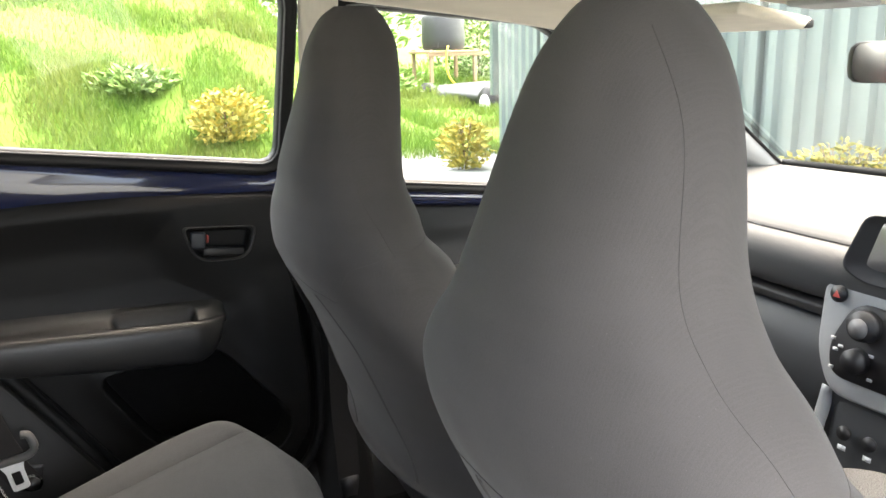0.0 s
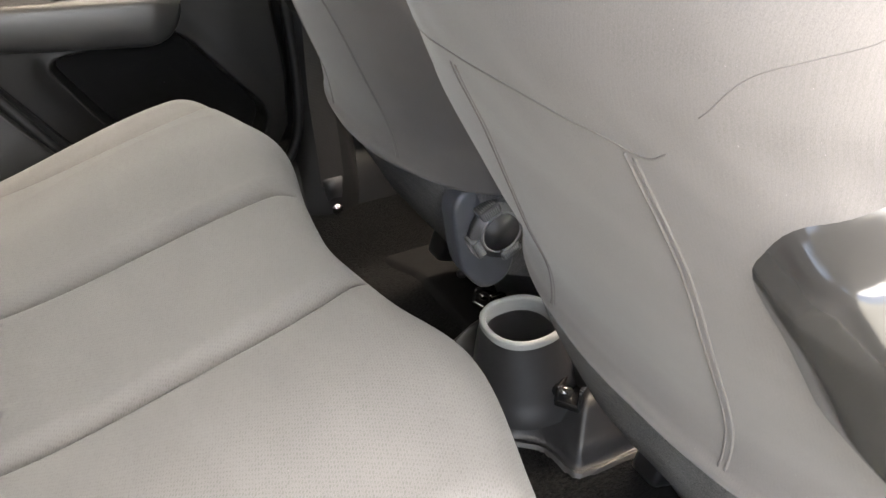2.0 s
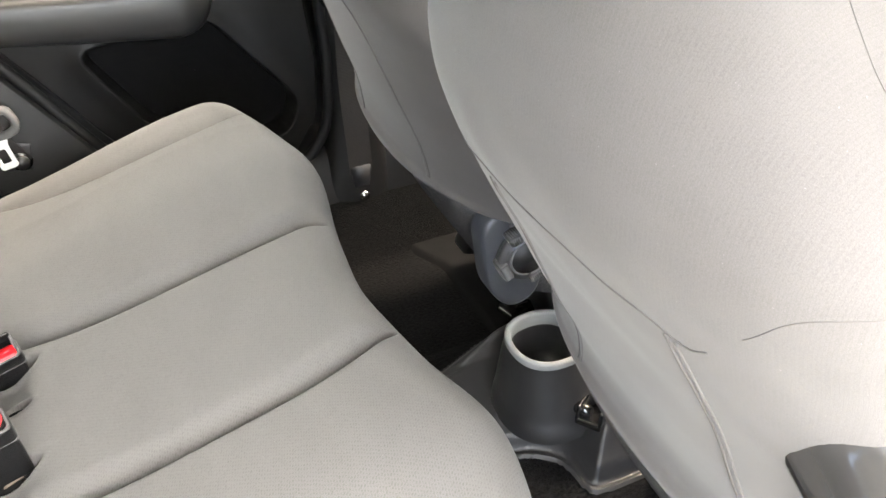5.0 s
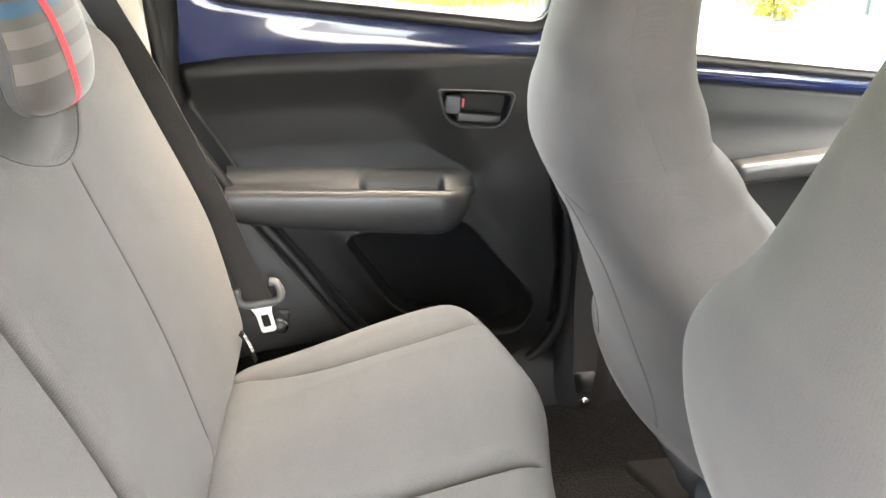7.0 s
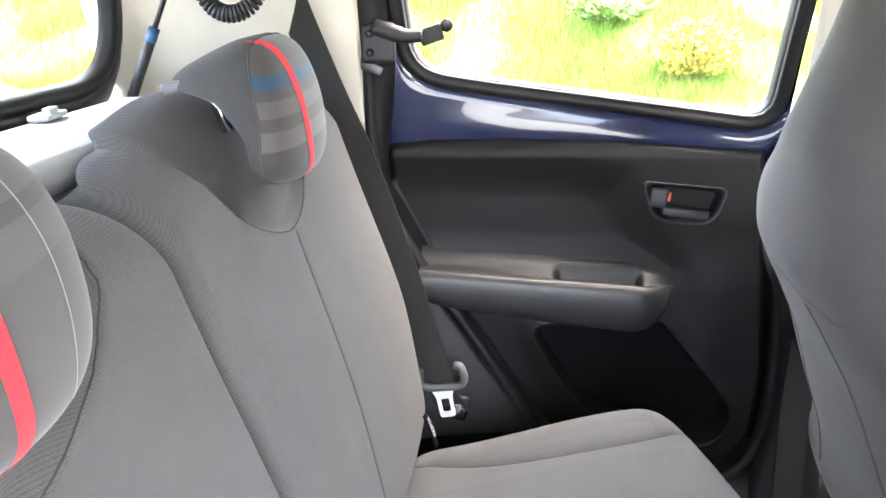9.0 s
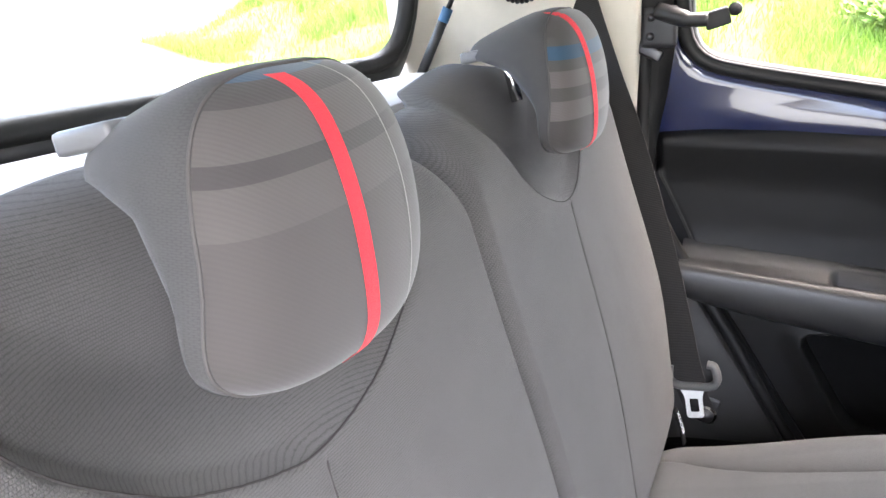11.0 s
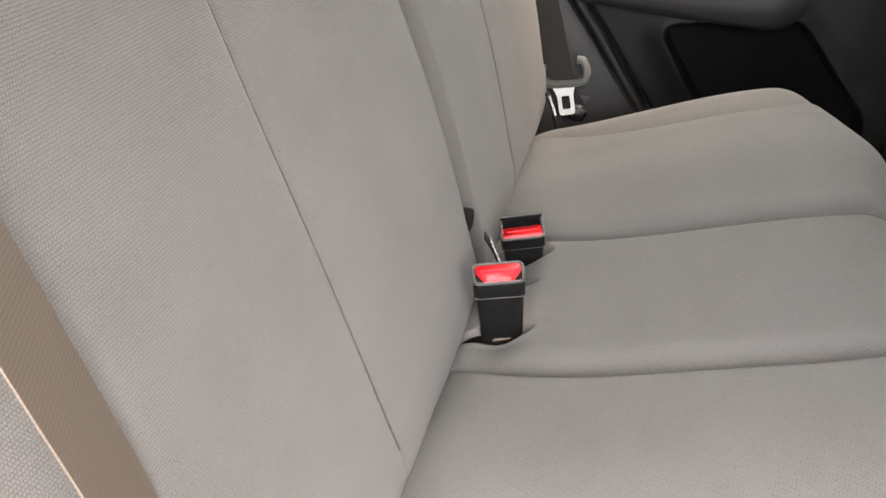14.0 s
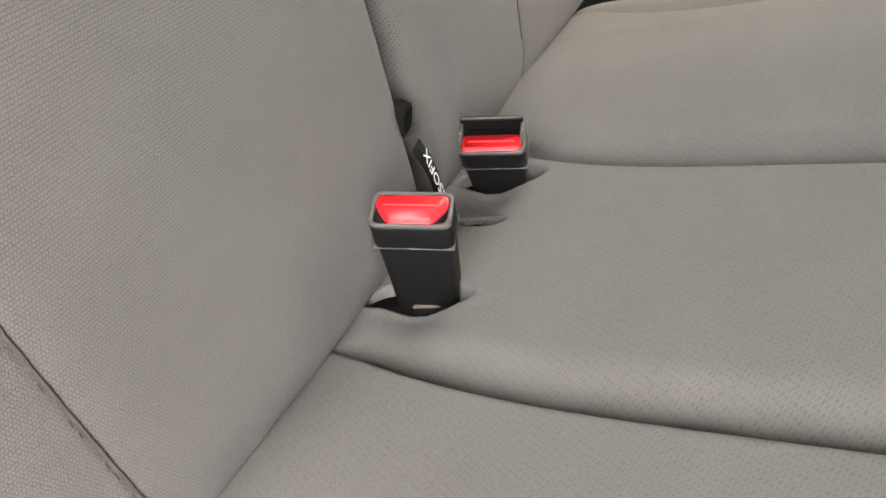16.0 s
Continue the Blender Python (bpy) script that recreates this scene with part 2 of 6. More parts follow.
P_DIM = (0.044, 0.040, 0.038)
P_LOW, P_MID, P_HI, P_BLUE, P_SOFT = (0.058, 0.052, 0.049), (0.102, 0.092, 0.086), (0.068, 0.062, 0.058), (0.030, 0.068, 0.11), (0.070, 0.063, 0.059)
PLAID = plaid("headrest_plaid_cloth", [(0.0, P_LOW), (0.32, P_MID), (0.44, P_HI), (0.52, P_MID), (0.625, P_HI), (0.69, P_BLUE), (0.77, P_HI)])
PLAID_HIGH = plaid("headrest_plaid_cloth_cut_higher", [(0.0, P_LOW), (0.585, P_SOFT), (0.715, P_DIM), (0.77, P_SOFT), (0.895, P_DIM), (0.95, P_BLUE)])
PALE_THREAD = plastic("pale_thread", (0.22, 0.21, 0.20), 0.8)


def ground_material():
    m, nt, b = nodes_of("grass_and_gravel_ground", 0.95, 0, 0.2)
    tc = nt.nodes.new("ShaderNodeTexCoord")
    sep = nt.nodes.new("ShaderNodeSeparateXYZ")
    nt.links.new(tc.outputs["Object"], sep.inputs[0])
    n1, n2, n3 = noise_node(nt, 0.9, 6.0), noise_node(nt, 5.0, 6.0), noise_node(nt, 55.0, 4.0)
    grass = mixed(nt, n2, (0.052, 0.120, 0.014), (0.115, 0.180, 0.030))
    dry = mixed(nt, n3, (0.13, 0.11, 0.055), (0.21, 0.165, 0.085))
    grass = mixed(nt, ramp(nt, n1, [(0.50, 0.0), (0.60, 1.0)]), grass, dry)
    stones = mixed(nt, n3, (0.112, 0.120, 0.114), (0.29, 0.305, 0.29))
    d = math_node(nt, "ADD", sep.outputs[1], math_node(nt, "MULTIPLY", n2, 1.2))
    edge = nt.nodes.new("ShaderNodeMapRange")
    edge.inputs["From Min"].default_value, edge.inputs["From Max"].default_value = 8.0, 8.35
    nt.links.new(d, edge.inputs[0])
    nt.links.new(mixed(nt, edge.outputs[0], stones, grass), b.inputs["Base Color"])
    bumped(nt, b, n3, 0.8, 0.03)
    return m


GROUND = ground_material()


def leafy(name, a, bcol, rough=0.55):
    m, nt, b = nodes_of(name, rough, 0, 0.3)
    g = nt.nodes.new("ShaderNodeNewGeometry")
    nt.links.new(mixed(nt, g.outputs["Random Per Island"], a, bcol), b.inputs["Base Color"])
    return m


def blades():
    m, nt, bs = nodes_of("grass_blades", 0.6, 0, 0.3)
    g = nt.nodes.new("ShaderNodeNewGeometry")
    patch = ramp(nt, noise_node(nt, 0.8, 4.0, coords(nt)), [(0.36, 0.0), (0.62, 1.0)])
    tone = mixed(nt, patch, (0.100, 0.140, 0.026), (0.058, 0.138, 0.015))
    pale = mixed(nt, patch, (0.165, 0.195, 0.050), (0.120, 0.215, 0.034))
    nt.links.new(mixed(nt, g.outputs["Random Per Island"], tone, pale), bs.inputs["Base Color"])
    return m


def thin(m, weight):
    """Let part of the light through a thin leaf."""
    nt = m.node_tree
    bs = nt.nodes["Principled BSDF"]
    out = next(n for n in nt.nodes if n.type == "OUTPUT_MATERIAL")
    tl, mx = nt.nodes.new("ShaderNodeBsdfTranslucent"), nt.nodes.new("ShaderNodeMixShader")
    nt.links.new(bs.inputs["Base Color"].links[0].from_socket, tl.inputs[0])
    mx.inputs[0].default_value = weight
    nt.links.new(bs.outputs[0], mx.inputs[1])
    nt.links.new(tl.outputs[0], mx.inputs[2])
    nt.links.new(mx.outputs[0], out.inputs[0])
    return m


BLADE = thin(blades(), 0.4)
LEAF_YELLOW = leafy("yellow_variegated_leaves", (0.46, 0.36, 0.075), (0.22, 0.235, 0.055))
LEAF_GREEN = leafy("dark_green_leaves", (0.105, 0.185, 0.045), (0.190, 0.280, 0.075))
TWIG = plastic("brown_twigs", (0.12, 0.08, 0.05), 0.9)


def sheeting(name, colour):
    m, nt, b = nodes_of(name, 0.45, 0.0, 0.5)
    streak = noise_node(nt, 3.0, 5.0, coords(nt, (2.0, 2.0, 0.2)))
    nt.links.new(mixed(nt, streak, colour, tuple(c * 0.72 for c in colour)), b.inputs["Base Color"])
    return m


SHEET = sheeting("pale_green_steel_sheet", (0.175, 0.215, 0.20))
SHEET_DARK = sheeting("green_steel_sheet", (0.12, 0.165, 0.147))
TANK = plastic("black_tank_plastic", (0.02, 0.022, 0.024), 0.5)
TIMBER = plastic("weathered_timber", (0.22, 0.15, 0.09), 0.85)
HOSE = plastic("yellow_hose", (0.55, 0.43, 0.04), 0.5)


# ---- mesh helpers ----
def shade(me, smooth=True):
    me.polygons.foreach_set("use_smooth", [smooth] * len(me.polygons))
    me.update()


def surface(name, P, mat, parent=None, close_u=False, close_v=False, caps=False, smooth=True, label="", uv=False):
    """A mesh from a grid of places P[v][u]."""
    P = np.asarray(P, float)
    nv, nu = P.shape[:2]
    faces = []
    for j in range(nv if close_v else nv - 1):
        for i in range(nu if close_u else nu - 1):
            i2, j2 = (i + 1) % nu, (j + 1) % nv
            faces.append((j * nu + i, j * nu + i2, j2 * nu + i2, j2 * nu + i))
    if caps:
        faces.append(tuple(range(nu - 1, -1, -1)))
        faces.append(tuple((nv - 1) * nu + i for i in range(nu)))
    me = bpy.data.meshes.new(name)
    me.from_pydata(P.reshape(-1, 3).tolist(), [], faces)
    if uv:
        lay = me.uv_layers.new(name="uv")
        for poly in me.polygons:
            for li in poly.loop_indices:
                k = me.loops[li].vertex_index
                lay.data[li].uv = ((k % nu) / max(1, nu - 1), (k // nu) / max(1, nv - 1))
    return linked(name, me, mat, parent, smooth, label)


def linked(name, me, mat, parent=None, smooth=True, label=""):
    me.materials.append(mat)
    shade(me, smooth)
    ob = new(name, me)
    if parent:
        ob.parent = parent
        ob.matrix_parent_inverse = parent.matrix_world.inverted() if parent.type != "EMPTY" else Matrix.Translation(-parent.location)
    if label:
        ob["label"] = label
    return ob


def part(name, bm, mat, parent=None, label="", smooth=True):
    me = bpy.data.meshes.new(name)
    bm.to_mesh(me)
    bm.free()
    return linked(name, me, mat, parent, smooth, label)


def base(name, place, label, category, group="", kind=""):
    ob = new(name)
    ob.empty_display_size = 0.05
    ob.location = place
    return tagged(ob, label, category, group, kind)


def box(size, m=Matrix(), bevel=0.004, segments=2):
    bm = bmesh.new()
    bmesh.ops.create_cube(bm, size=1.0)
    bmesh.ops.scale(bm, vec=size, verts=bm.verts)
    if bevel:
        bmesh.ops.bevel(bm, geom=bm.edges[:], offset=bevel, segments=segments, affect="EDGES", profile=0.6)
    bmesh.ops.transform(bm, matrix=m, verts=bm.verts)
    return bm


def rod(r, h, m=Matrix(), n=20, r2=None, bevel=0.0):
    bm = bmesh.new()
    bmesh.ops.create_cone(bm, cap_ends=True, segments=n, radius1=r, radius2=r if r2 is None else r2, depth=h)
    if bevel:
        rims = [e for e in bm.edges if len({round(v.co.z, 5) for v in e.verts}) == 1]
        bmesh.ops.bevel(bm, geom=rims, offset=bevel, segments=2, affect="EDGES")
    bmesh.ops.transform(bm, matrix=m, verts=bm.verts)
    return bm


def plate(points, depth, m=Matrix(), bevel=0.0, segments=2):
    """A flat outline in x, y pulled up by depth along z."""
    bm = bmesh.new()
    vs = [bm.verts.new((x, y, 0)) for x, y in points]
    f = bm.faces.new(vs)
    top = bmesh.ops.extrude_face_region(bm, geom=[f])
    bmesh.ops.translate(bm, vec=(0, 0, depth), verts=[v for v in top["geom"] if isinstance(v, bmesh.types.BMVert)])
    bmesh.ops.recalc_face_normals(bm, faces=bm.faces)
    if bevel:
        rims = [e for e in bm.edges if abs(e.verts[0].co.z - e.verts[1].co.z) < 1e-6]
        bmesh.ops.bevel(bm, geom=rims, offset=bevel, segments=segments, affect="EDGES")
    bmesh.ops.transform(bm, matrix=m, verts=bm.verts)
    return bm


def spline(points, n=40, closed=False):
    """Places along a smooth curve through the points."""
    p = np.asarray(points, float)
    k = len(p)
    if closed:
        q = np.vstack([p[-1:], p, p[:2]])
        spans = k
    else:
        q = np.vstack([2 * p[:1] - p[1:2], p, 2 * p[-1:] - p[-2:-1]])
        spans = k - 1
    out = []
    for t in np.linspace(0, spans, n, endpoint=not closed):
        i = min(int(t), spans - 1)
        f = t - i
        a, b, c, d = q[i:i + 4]
        out.append(0.5 * (2 * b + (c - a) * f + (2 * a - 5 * b + 4 * c - d) * f * f + (3 * b - 3 * c + d - a) * f ** 3))
    return np.array(out)


def frames_along(path, hint):
    t = np.gradient(path, axis=0)
    t /= np.linalg.norm(t, axis=1, keepdims=True)
    s = np.cross(t, np.asarray(hint, float))
    s /= np.maximum(np.linalg.norm(s, axis=1, keepdims=True), 1e-9)
    return t, s, np.cross(s, t)


def tube(name, path, r, mat, parent=None, n=8, hint=(0.31, 0.2, 0.93), label="", closed=False):
    path = np.asarray(path, float)
    t, s, u = frames_along(path, hint)
    a = np.linspace(0, 2 * np.pi, n, endpoint=False)
    r = np.broadcast_to(np.asarray(r, float), (len(path),))
    P = path[:, None] + r[:, None, None] * (np.cos(a)[None, :, None] * s[:, None] + np.sin(a)[None, :, None] * u[:, None])
    return surface(name, P, mat, parent, close_u=True, close_v=closed, caps=not closed, label=label)


def ribbon(name, path, side, width, thick, mat, parent=None, label=""):
    """A flat strap along a path; side: the way across its width."""
    path = np.asarray(path, float)
    side = np.broadcast_to(np.asarray(side, float), path.shape)
    t = np.gradient(path, axis=0)
    t /= np.linalg.norm(t, axis=1, keepdims=True)
    s = side - t * np.sum(side * t, axis=1, keepdims=True)
    s /= np.linalg.norm(s, axis=1, keepdims=True)
    u = np.cross(s, t)
    prof = [(-.5, -.5), (0, -.5), (.5, -.5), (.5, .5), (0, .5), (-.5, .5)]
    P = np.stack([path + s * (a * width) + u * (b * thick) for a, b in prof], axis=1)
    ob = surface(name, P, mat, parent, close_u=True, caps=True, smooth=False, label=label, uv=False)
    lay = ob.data.uv_layers.new(name="uv")
    run = np.concatenate([[0], np.cumsum(np.linalg.norm(np.diff(path, axis=0), axis=1))])
    for loop in ob.data.loops:
        k = loop.vertex_index
        lay.data[loop.index].uv = (prof[k % 6][0] + 0.5, run[k // 6])
    return ob


def step(x):
    x = np.clip(x, 0, 1)
    return x * x * (3 - 2 * x)


def inside(X, Y, poly):
    """Signed distance to a closed outline: minus inside."""
    poly = np.asarray(poly, float)
    d = np.full(X.shape, 1e9)
    sign = np.ones(X.shape)
    for i in range(len(poly)):
        ax, ay = poly[i - 1]
        bx, by = poly[i]
        ex, ey = bx - ax, by - ay
        wx, wy = X - ax, Y - ay
        k = np.clip((wx * ex + wy * ey) / (ex * ex + ey * ey + 1e-12), 0, 1)
        d = np.minimum(d, (wx - ex * k) ** 2 + (wy - ey * k) ** 2)
        c1, c2, c3 = Y >= ay, Y < by, ex * wy > ey * wx
        sign = np.where((c1 & c2 & c3) | (~c1 & ~c2 & ~c3), -sign, sign)
    return np.sqrt(d) * sign


def solid_sheet(name, P, back, mat, parent=None, label=""):
    """A closed body: a front grid P and a back grid of the same size."""
    P, back = np.asarray(P, float), np.asarray(back, float)
    nv, nu = P.shape[:2]
    verts = np.vstack([P.reshape(-1, 3), back.reshape(-1, 3)])
    o = nv * nu
    f = []
    for j in range(nv - 1):
        for i in range(nu - 1):
            a, b, c, d = j * nu + i, j * nu + i + 1, (j + 1) * nu + i + 1, (j + 1) * nu + i
            f.append((a, b, c, d))
            f.append((o + d, o + c, o + b, o + a))
    rim = [i for i in range(nu)] + [j * nu + nu - 1 for j in range(1, nv)] + [(nv - 1) * nu + i for i in range(nu - 2, -1, -1)] + [j * nu for j in range(nv - 2, 0, -1)]
    for k in range(len(rim)):
        a, b = rim[k], rim[(k + 1) % len(rim)]
        f.append((b, a, o + a, o + b))
    me = bpy.data.meshes.new(name)
    me.from_pydata(verts.tolist(), [], f)
    return linked(name, me, mat, parent, True, label)


def recentre(ob, c):
    """Lay the mesh round its own origin, the object at c."""
    ob.data.transform(Matrix.Translation(-Vector(c)))
    ob.matrix_basis = Matrix.Translation(c) @ ob.matrix_basis
    return ob


# ---- car shell ----
def car_shell():
    body = base("car_body", (0.4, 0, 0.15), "dark blue painted steel shell of a small hatchback", "car body", kind="structure")
    # roof skin and cream lining
    ys = np.linspace(-0.60, 0.60, 25)
    def roof(x, y, lift):
        return 1.315 + 0.075 * np.sqrt(np.maximum(0, 1 - (y / 0.62) ** 2)) - 0.045 * np.clip((x - 0.75) / 0.4, 0, 1.2) ** 2 - 0.05 * np.clip((-0.1 - x) / 0.4, 0, 1.2) ** 2 + lift
    xr = np.linspace(-0.50, 1.16, 42)
    P = np.array([[(x, y, roof(x, y, 0)) for y in ys] for x in xr])
    B = P + np.array([0, 0, 0.03])
    lining = solid_sheet("ceiling", P, B, LINING)
    tagged(lining, "cream cloth roof lining of the car", "ceiling", kind="structure")
    # cream rails between the lining and the door openings
    for s in (1, -1):
        rows = []
        for x in np.linspace(-0.12, 1.17, 60):
            low = float(np.interp(x, [-0.12, 0.53, 0.60, 0.70, 0.87, 1.03, 1.17], [1.338, 1.330, 1.308, 1.298, 1.278, 1.256, 1.232]))
            yl = 0.695 - 0.22 * (low - 1.05) - 0.004
            top = float(roof(x, 0.55, 0.004))
            pts = spline([(yl + 0.03, low + 0.004), (yl + 0.004, low), (yl - 0.008, low + 0.004), (yl - 0.03, low * 0.5 + top * 0.5 + 0.006), (0.55, top)], 14)
            rows.append([(x, s * y, z) for y, z in pts])
        surface("roof_rail", rows, CREAM, body, label="cream cloth roof rail")
    # outer skins below the windows, the near rear doorway left open
    for s, spans in ((1, [(-0.52, 0.56, 1.02), (0.56, 1.75, 0.90)]), (-1, [(-0.52, -0.16, 1.02), (0.60, 1.75, 0.90)])):
        for a, b, zt in spans:
            zz = np.linspace(0.2, zt, 12)
            xx = np.linspace(a, b, 16)
            P = np.array([[(x, s * (0.765 - 0.10 * abs((z - 0.65) / 0.6) ** 2), z) for x in xx] for z in zz])
            solid_sheet("side_panel", P, P + np.array([0, s * 0.012, 0]), BLACK, body, "dark inner skin")
    part("front_bulkhead", box((0.03, 1.4, 0.7), pose(1.72, 0, 0.55)), BLACK, body)
    part("bonnet", box((0.9, 1.4, 0.03), pose(2.15, 0, 0.82, 0, 6, 0), 0.01), BLUE_PAINT, body)
    part("rear_panel", box((0.03, 1.3, 0.9), pose(-0.50, 0, 0.62)), BLACK, body)
    part("floor_pan", box((2.3, 1.46, 0.02), pose(0.6, 0, 0.2)), BLACK, body)
    return body


car_shell()


def floor():
    """Moulded carpet with a centre tunnel and raised edges."""
    xs, ys = np.linspace(-0.1, 1.7, 73), np.linspace(-0.68, 0.68, 69)
    X, Y = np.meshgrid(xs, ys, indexing="ij")
    Z = 0.262 + 0.054 * step((0.225 - np.abs(Y - 0.06)) / 0.06) * step((X - 0.38) / 0.10) + 0.10 * step((np.abs(Y) - 0.55) / 0.1)
    Z += 0.16 * step((0.34 - X) / 0.12)
    ob = surface("floor", np.stack([X, Y, Z], -1), FLOOR_CARPET)
    tagged(ob, "black loop carpet on the car floor with pale specks", "floor", kind="structure")


floor()

TUMBLE = 0.22


def side_y(z, y0=0.71):
    return y0 - TUMBLE * np.maximum(0, np.asarray(z) - 1.05)


def round_loop(points, r, n=6):
    """A closed outline with its corners rounded."""
    p = [np.array(q, float) for q in points]
    out = []
    for i in range(len(p)):
        a, b, c = p[i - 1], p[i], p[(i + 1) % len(p)]
        rr = r[i] if isinstance(r, (list, tuple)) else r
        u, v = (a - b), (c - b)
        lu, lv = np.linalg.norm(u), np.linalg.norm(v)
        k = min(rr, lu * 0.48, lv * 0.48)
        s, e = b + u / lu * k, b + v / lv * k
        for t in np.linspace(0, 1, n):
            out.append((1 - t) ** 2 * s + 2 * t * (1 - t) * b + t * t * e)
    return np.array(out)


def resample(loop, n):
    q = np.vstack([loop, loop[:1]])
    d = np.concatenate([[0], np.cumsum(np.linalg.norm(np.diff(q, axis=0), axis=1))])
    t = np.linspace(0, d[-1], n, endpoint=False)
    return np.stack([np.interp(t, d, q[:, k]) for k in range(2)], 1)


def ring_band(name, rows, mat, parent, label="", back=None):
    """A closed band through loops of (x, y, z)."""
    return surface(name, np.array(rows), mat, parent, close_u=True, label=label)


def window_set(door, loop, seal_w, with_bright=True):
    """Seal, bright line and pane of a side window whose outline (x, z) is loop."""
    L = resample(loop, 120)
    c = L.mean(0)
    def grown(k):
        t = np.roll(L, -1, 0) - np.roll(L, 1, 0)
        nrm = np.stack([t[:, 1], -t[:, 0]], 1)
        nrm /= np.linalg.norm(nrm, axis=1, keepdims=True)
        if np.sum(nrm * (L - c)) < 0:
            nrm = -nrm
        return L + nrm * k
    def at(k, y0):
        g = grown(k)
        return np.stack([g[:, 0], side_y(g[:, 1], y0), g[:, 1]], 1)
    w = seal_w
    rows = [at(0.0, 0.722), at(0.001, 0.708), at(0.004, 0.703), at(w * 0.3, 0.701), at(w * 0.36, 0.704), at(w * 0.55, 0.698), at(w * 0.9, 0.697), at(w, 0.704), at(w, 0.73)]
    seal = ring_band("window_seal", rows, RUBBER, door, "black rubber window seal")
    if with_bright:
        tube("bright_line", np.vstack([at(0.0065, 0.7025)]), 0.0018, SATIN, seal, 6, (0, 1, 0), "thin worn grey lip", True)
    g = grown(0.004)
    bm = bmesh.new()
    front = [bm.verts.new((x, side_y(z, 0.716), z)) for x, z in g]
    rear = [bm.verts.new((x, side_y(z, 0.720), z)) for x, z in g]
    bm.faces.new(front)
    bm.faces.new(rear[::-1])
    for i in range(len(front)):
        j = (i + 1) % len(front)
        bm.faces.new((front[i], rear[i], rear[j], front[j]))
    pane = part("pane", bm, GLASS, door, "clear side glass", False)
    pane.visible_shadow = False
    return at


REAR_WINDOW = round_loop([(-0.055, 1.335), (-0.035, 1.115), (0.05, 1.099), (0.478, 1.040), (0.497, 1.325)], [0.05, 0.06, 0.2, 0.028, 0.03], 10)


def rear_door():
    door = base("rear_door", (0.22, 0.72, 0.42), "dark blue rear car door with dark grey plastic trim, shut", "car door")
    # painted frame between trim and window
    at = window_set(door, REAR_WINDOW, 0.027)
    outer = []
    for x, z in at(0.028, 0.70)[:, [0, 2]]:
        outer.append((x, z))
    outer = np.array(outer)
    target = np.stack([np.clip(outer[:, 0], -0.125, 0.545), np.clip(outer[:, 1], 0, 1.345)], 1)
    low = step((1.14 - outer[:, 1]) / 0.05)
    target[:, 1] = np.where(low > 0.01, outer[:, 1] * (1 - low) + 0.965 * low, target[:, 1])
    rearw = step((0.02 - outer[:, 0]) / 0.05)
    target[:, 0] = np.where(rearw > 0.01, np.minimum(target[:, 0], outer[:, 0] * (1 - rearw) - 0.125 * rearw), target[:, 0])
    rows = []
    for k in np.linspace(0, 1, 9):
        xz = outer * (1 - k) + target * k
        bulge = 0.010 * np.sin(np.pi * min(1, k * 1.0)) - 0.012 * k
        rows.append(np.stack([xz[:, 0], side_y(xz[:, 1], 0.706) - bulge, xz[:, 1]], 1))
    rows.insert(0, at(0.020, 0.716))
    ring_band("door_frame", rows, BLUE_PAINT, door, "glossy dark blue painted door frame")
    # trim panel
    nz, nx = 200, 220
    V, U = np.meshgrid(np.linspace(0, 1, nz), np.linspace(0, 1, nx), indexing="ij")
    top_x = np.array([-0.083, -0.009, 0.102, 0.228, 0.352, 0.466, 0.53])
    top_z = np.array([0.997, 1.009, 1.015, 1.013, 1.003, 0.992, 0.985])
    left_z = np.array([0.42, 0.50, 0.563, 0.669, 0.748, 0.824, 0.925, 0.985, 1.02])
    left_x = np.array([0.25, 0.185, 0.140, 0.069, 0.014, -0.025, -0.080, -0.086, -0.075])
    right_z = np.array([0.42, 0.46, 0.522, 0.623, 0.761, 0.992, 1.02])
    right_x = np.array([0.40, 0.456, 0.501, 0.512, 0.501, 0.48, 0.475])
    Zb = 0.43
    xm = -0.08 + U * 0.58
    Z = Zb + V * (np.interp(xm, top_x, top_z) - Zb)
    X = np.interp(Z, left_z, left_x) * (1 - U) + np.interp(Z, right_z, right_x) * U
    Yc = np.full(X.shape, 0.690)
    Yc += 0.016 * step((Z - 0.975) / 0.04)                              # roll-over at the sill
    scoop = [(-0.12, 0.965), (0.20, 0.968), (0.275, 0.945), (0.33, 0.86), (0.36, 0.80), (-0.12, 0.80)]
    Yc += 0.018 * step((0.04 - inside(X, Z, scoop)) / 0.10)
    Yc -= 0.010 * step((X - 0.36) / 0.08) * step((0.86 - Z) / 0.1)
    pocket = round_loop([(0.140, 0.700), (0.340, 0.722), (0.468, 0.562), (0.440, 0.505), (0.380, 0.500), (0.225, 0.560)], 0.03, 5)
    d = inside(X, Z, pocket)
    Yc -= 0.012 * np.exp(-np.maximum(d, 0) ** 2 / 0.0006)
    Yc += 0.058 * step((0.004 - d) / 0.012)
    handle = round_loop([(0.310, 0.938), (0.426, 0.928), (0.411, 0.879), (0.326, 0.884)], 0.018, 5)
    dh = inside(X, Z, handle)
    Yc += 0.022 * step(-dh / 0.005)
    edge = np.minimum(np.minimum(U, 1 - U) * 0.58, np.minimum(1 - V, V) * 0.58)
    Yc += 0.012 * (1 - step(edge / 0.012))
    P = np.stack([X, Yc, Z], -1)
    card = solid_sheet("trim_panel", P, np.stack([X, np.full(X.shape, 0.745), Z], -1), CARD, door, "dark grey grained plastic door trim")
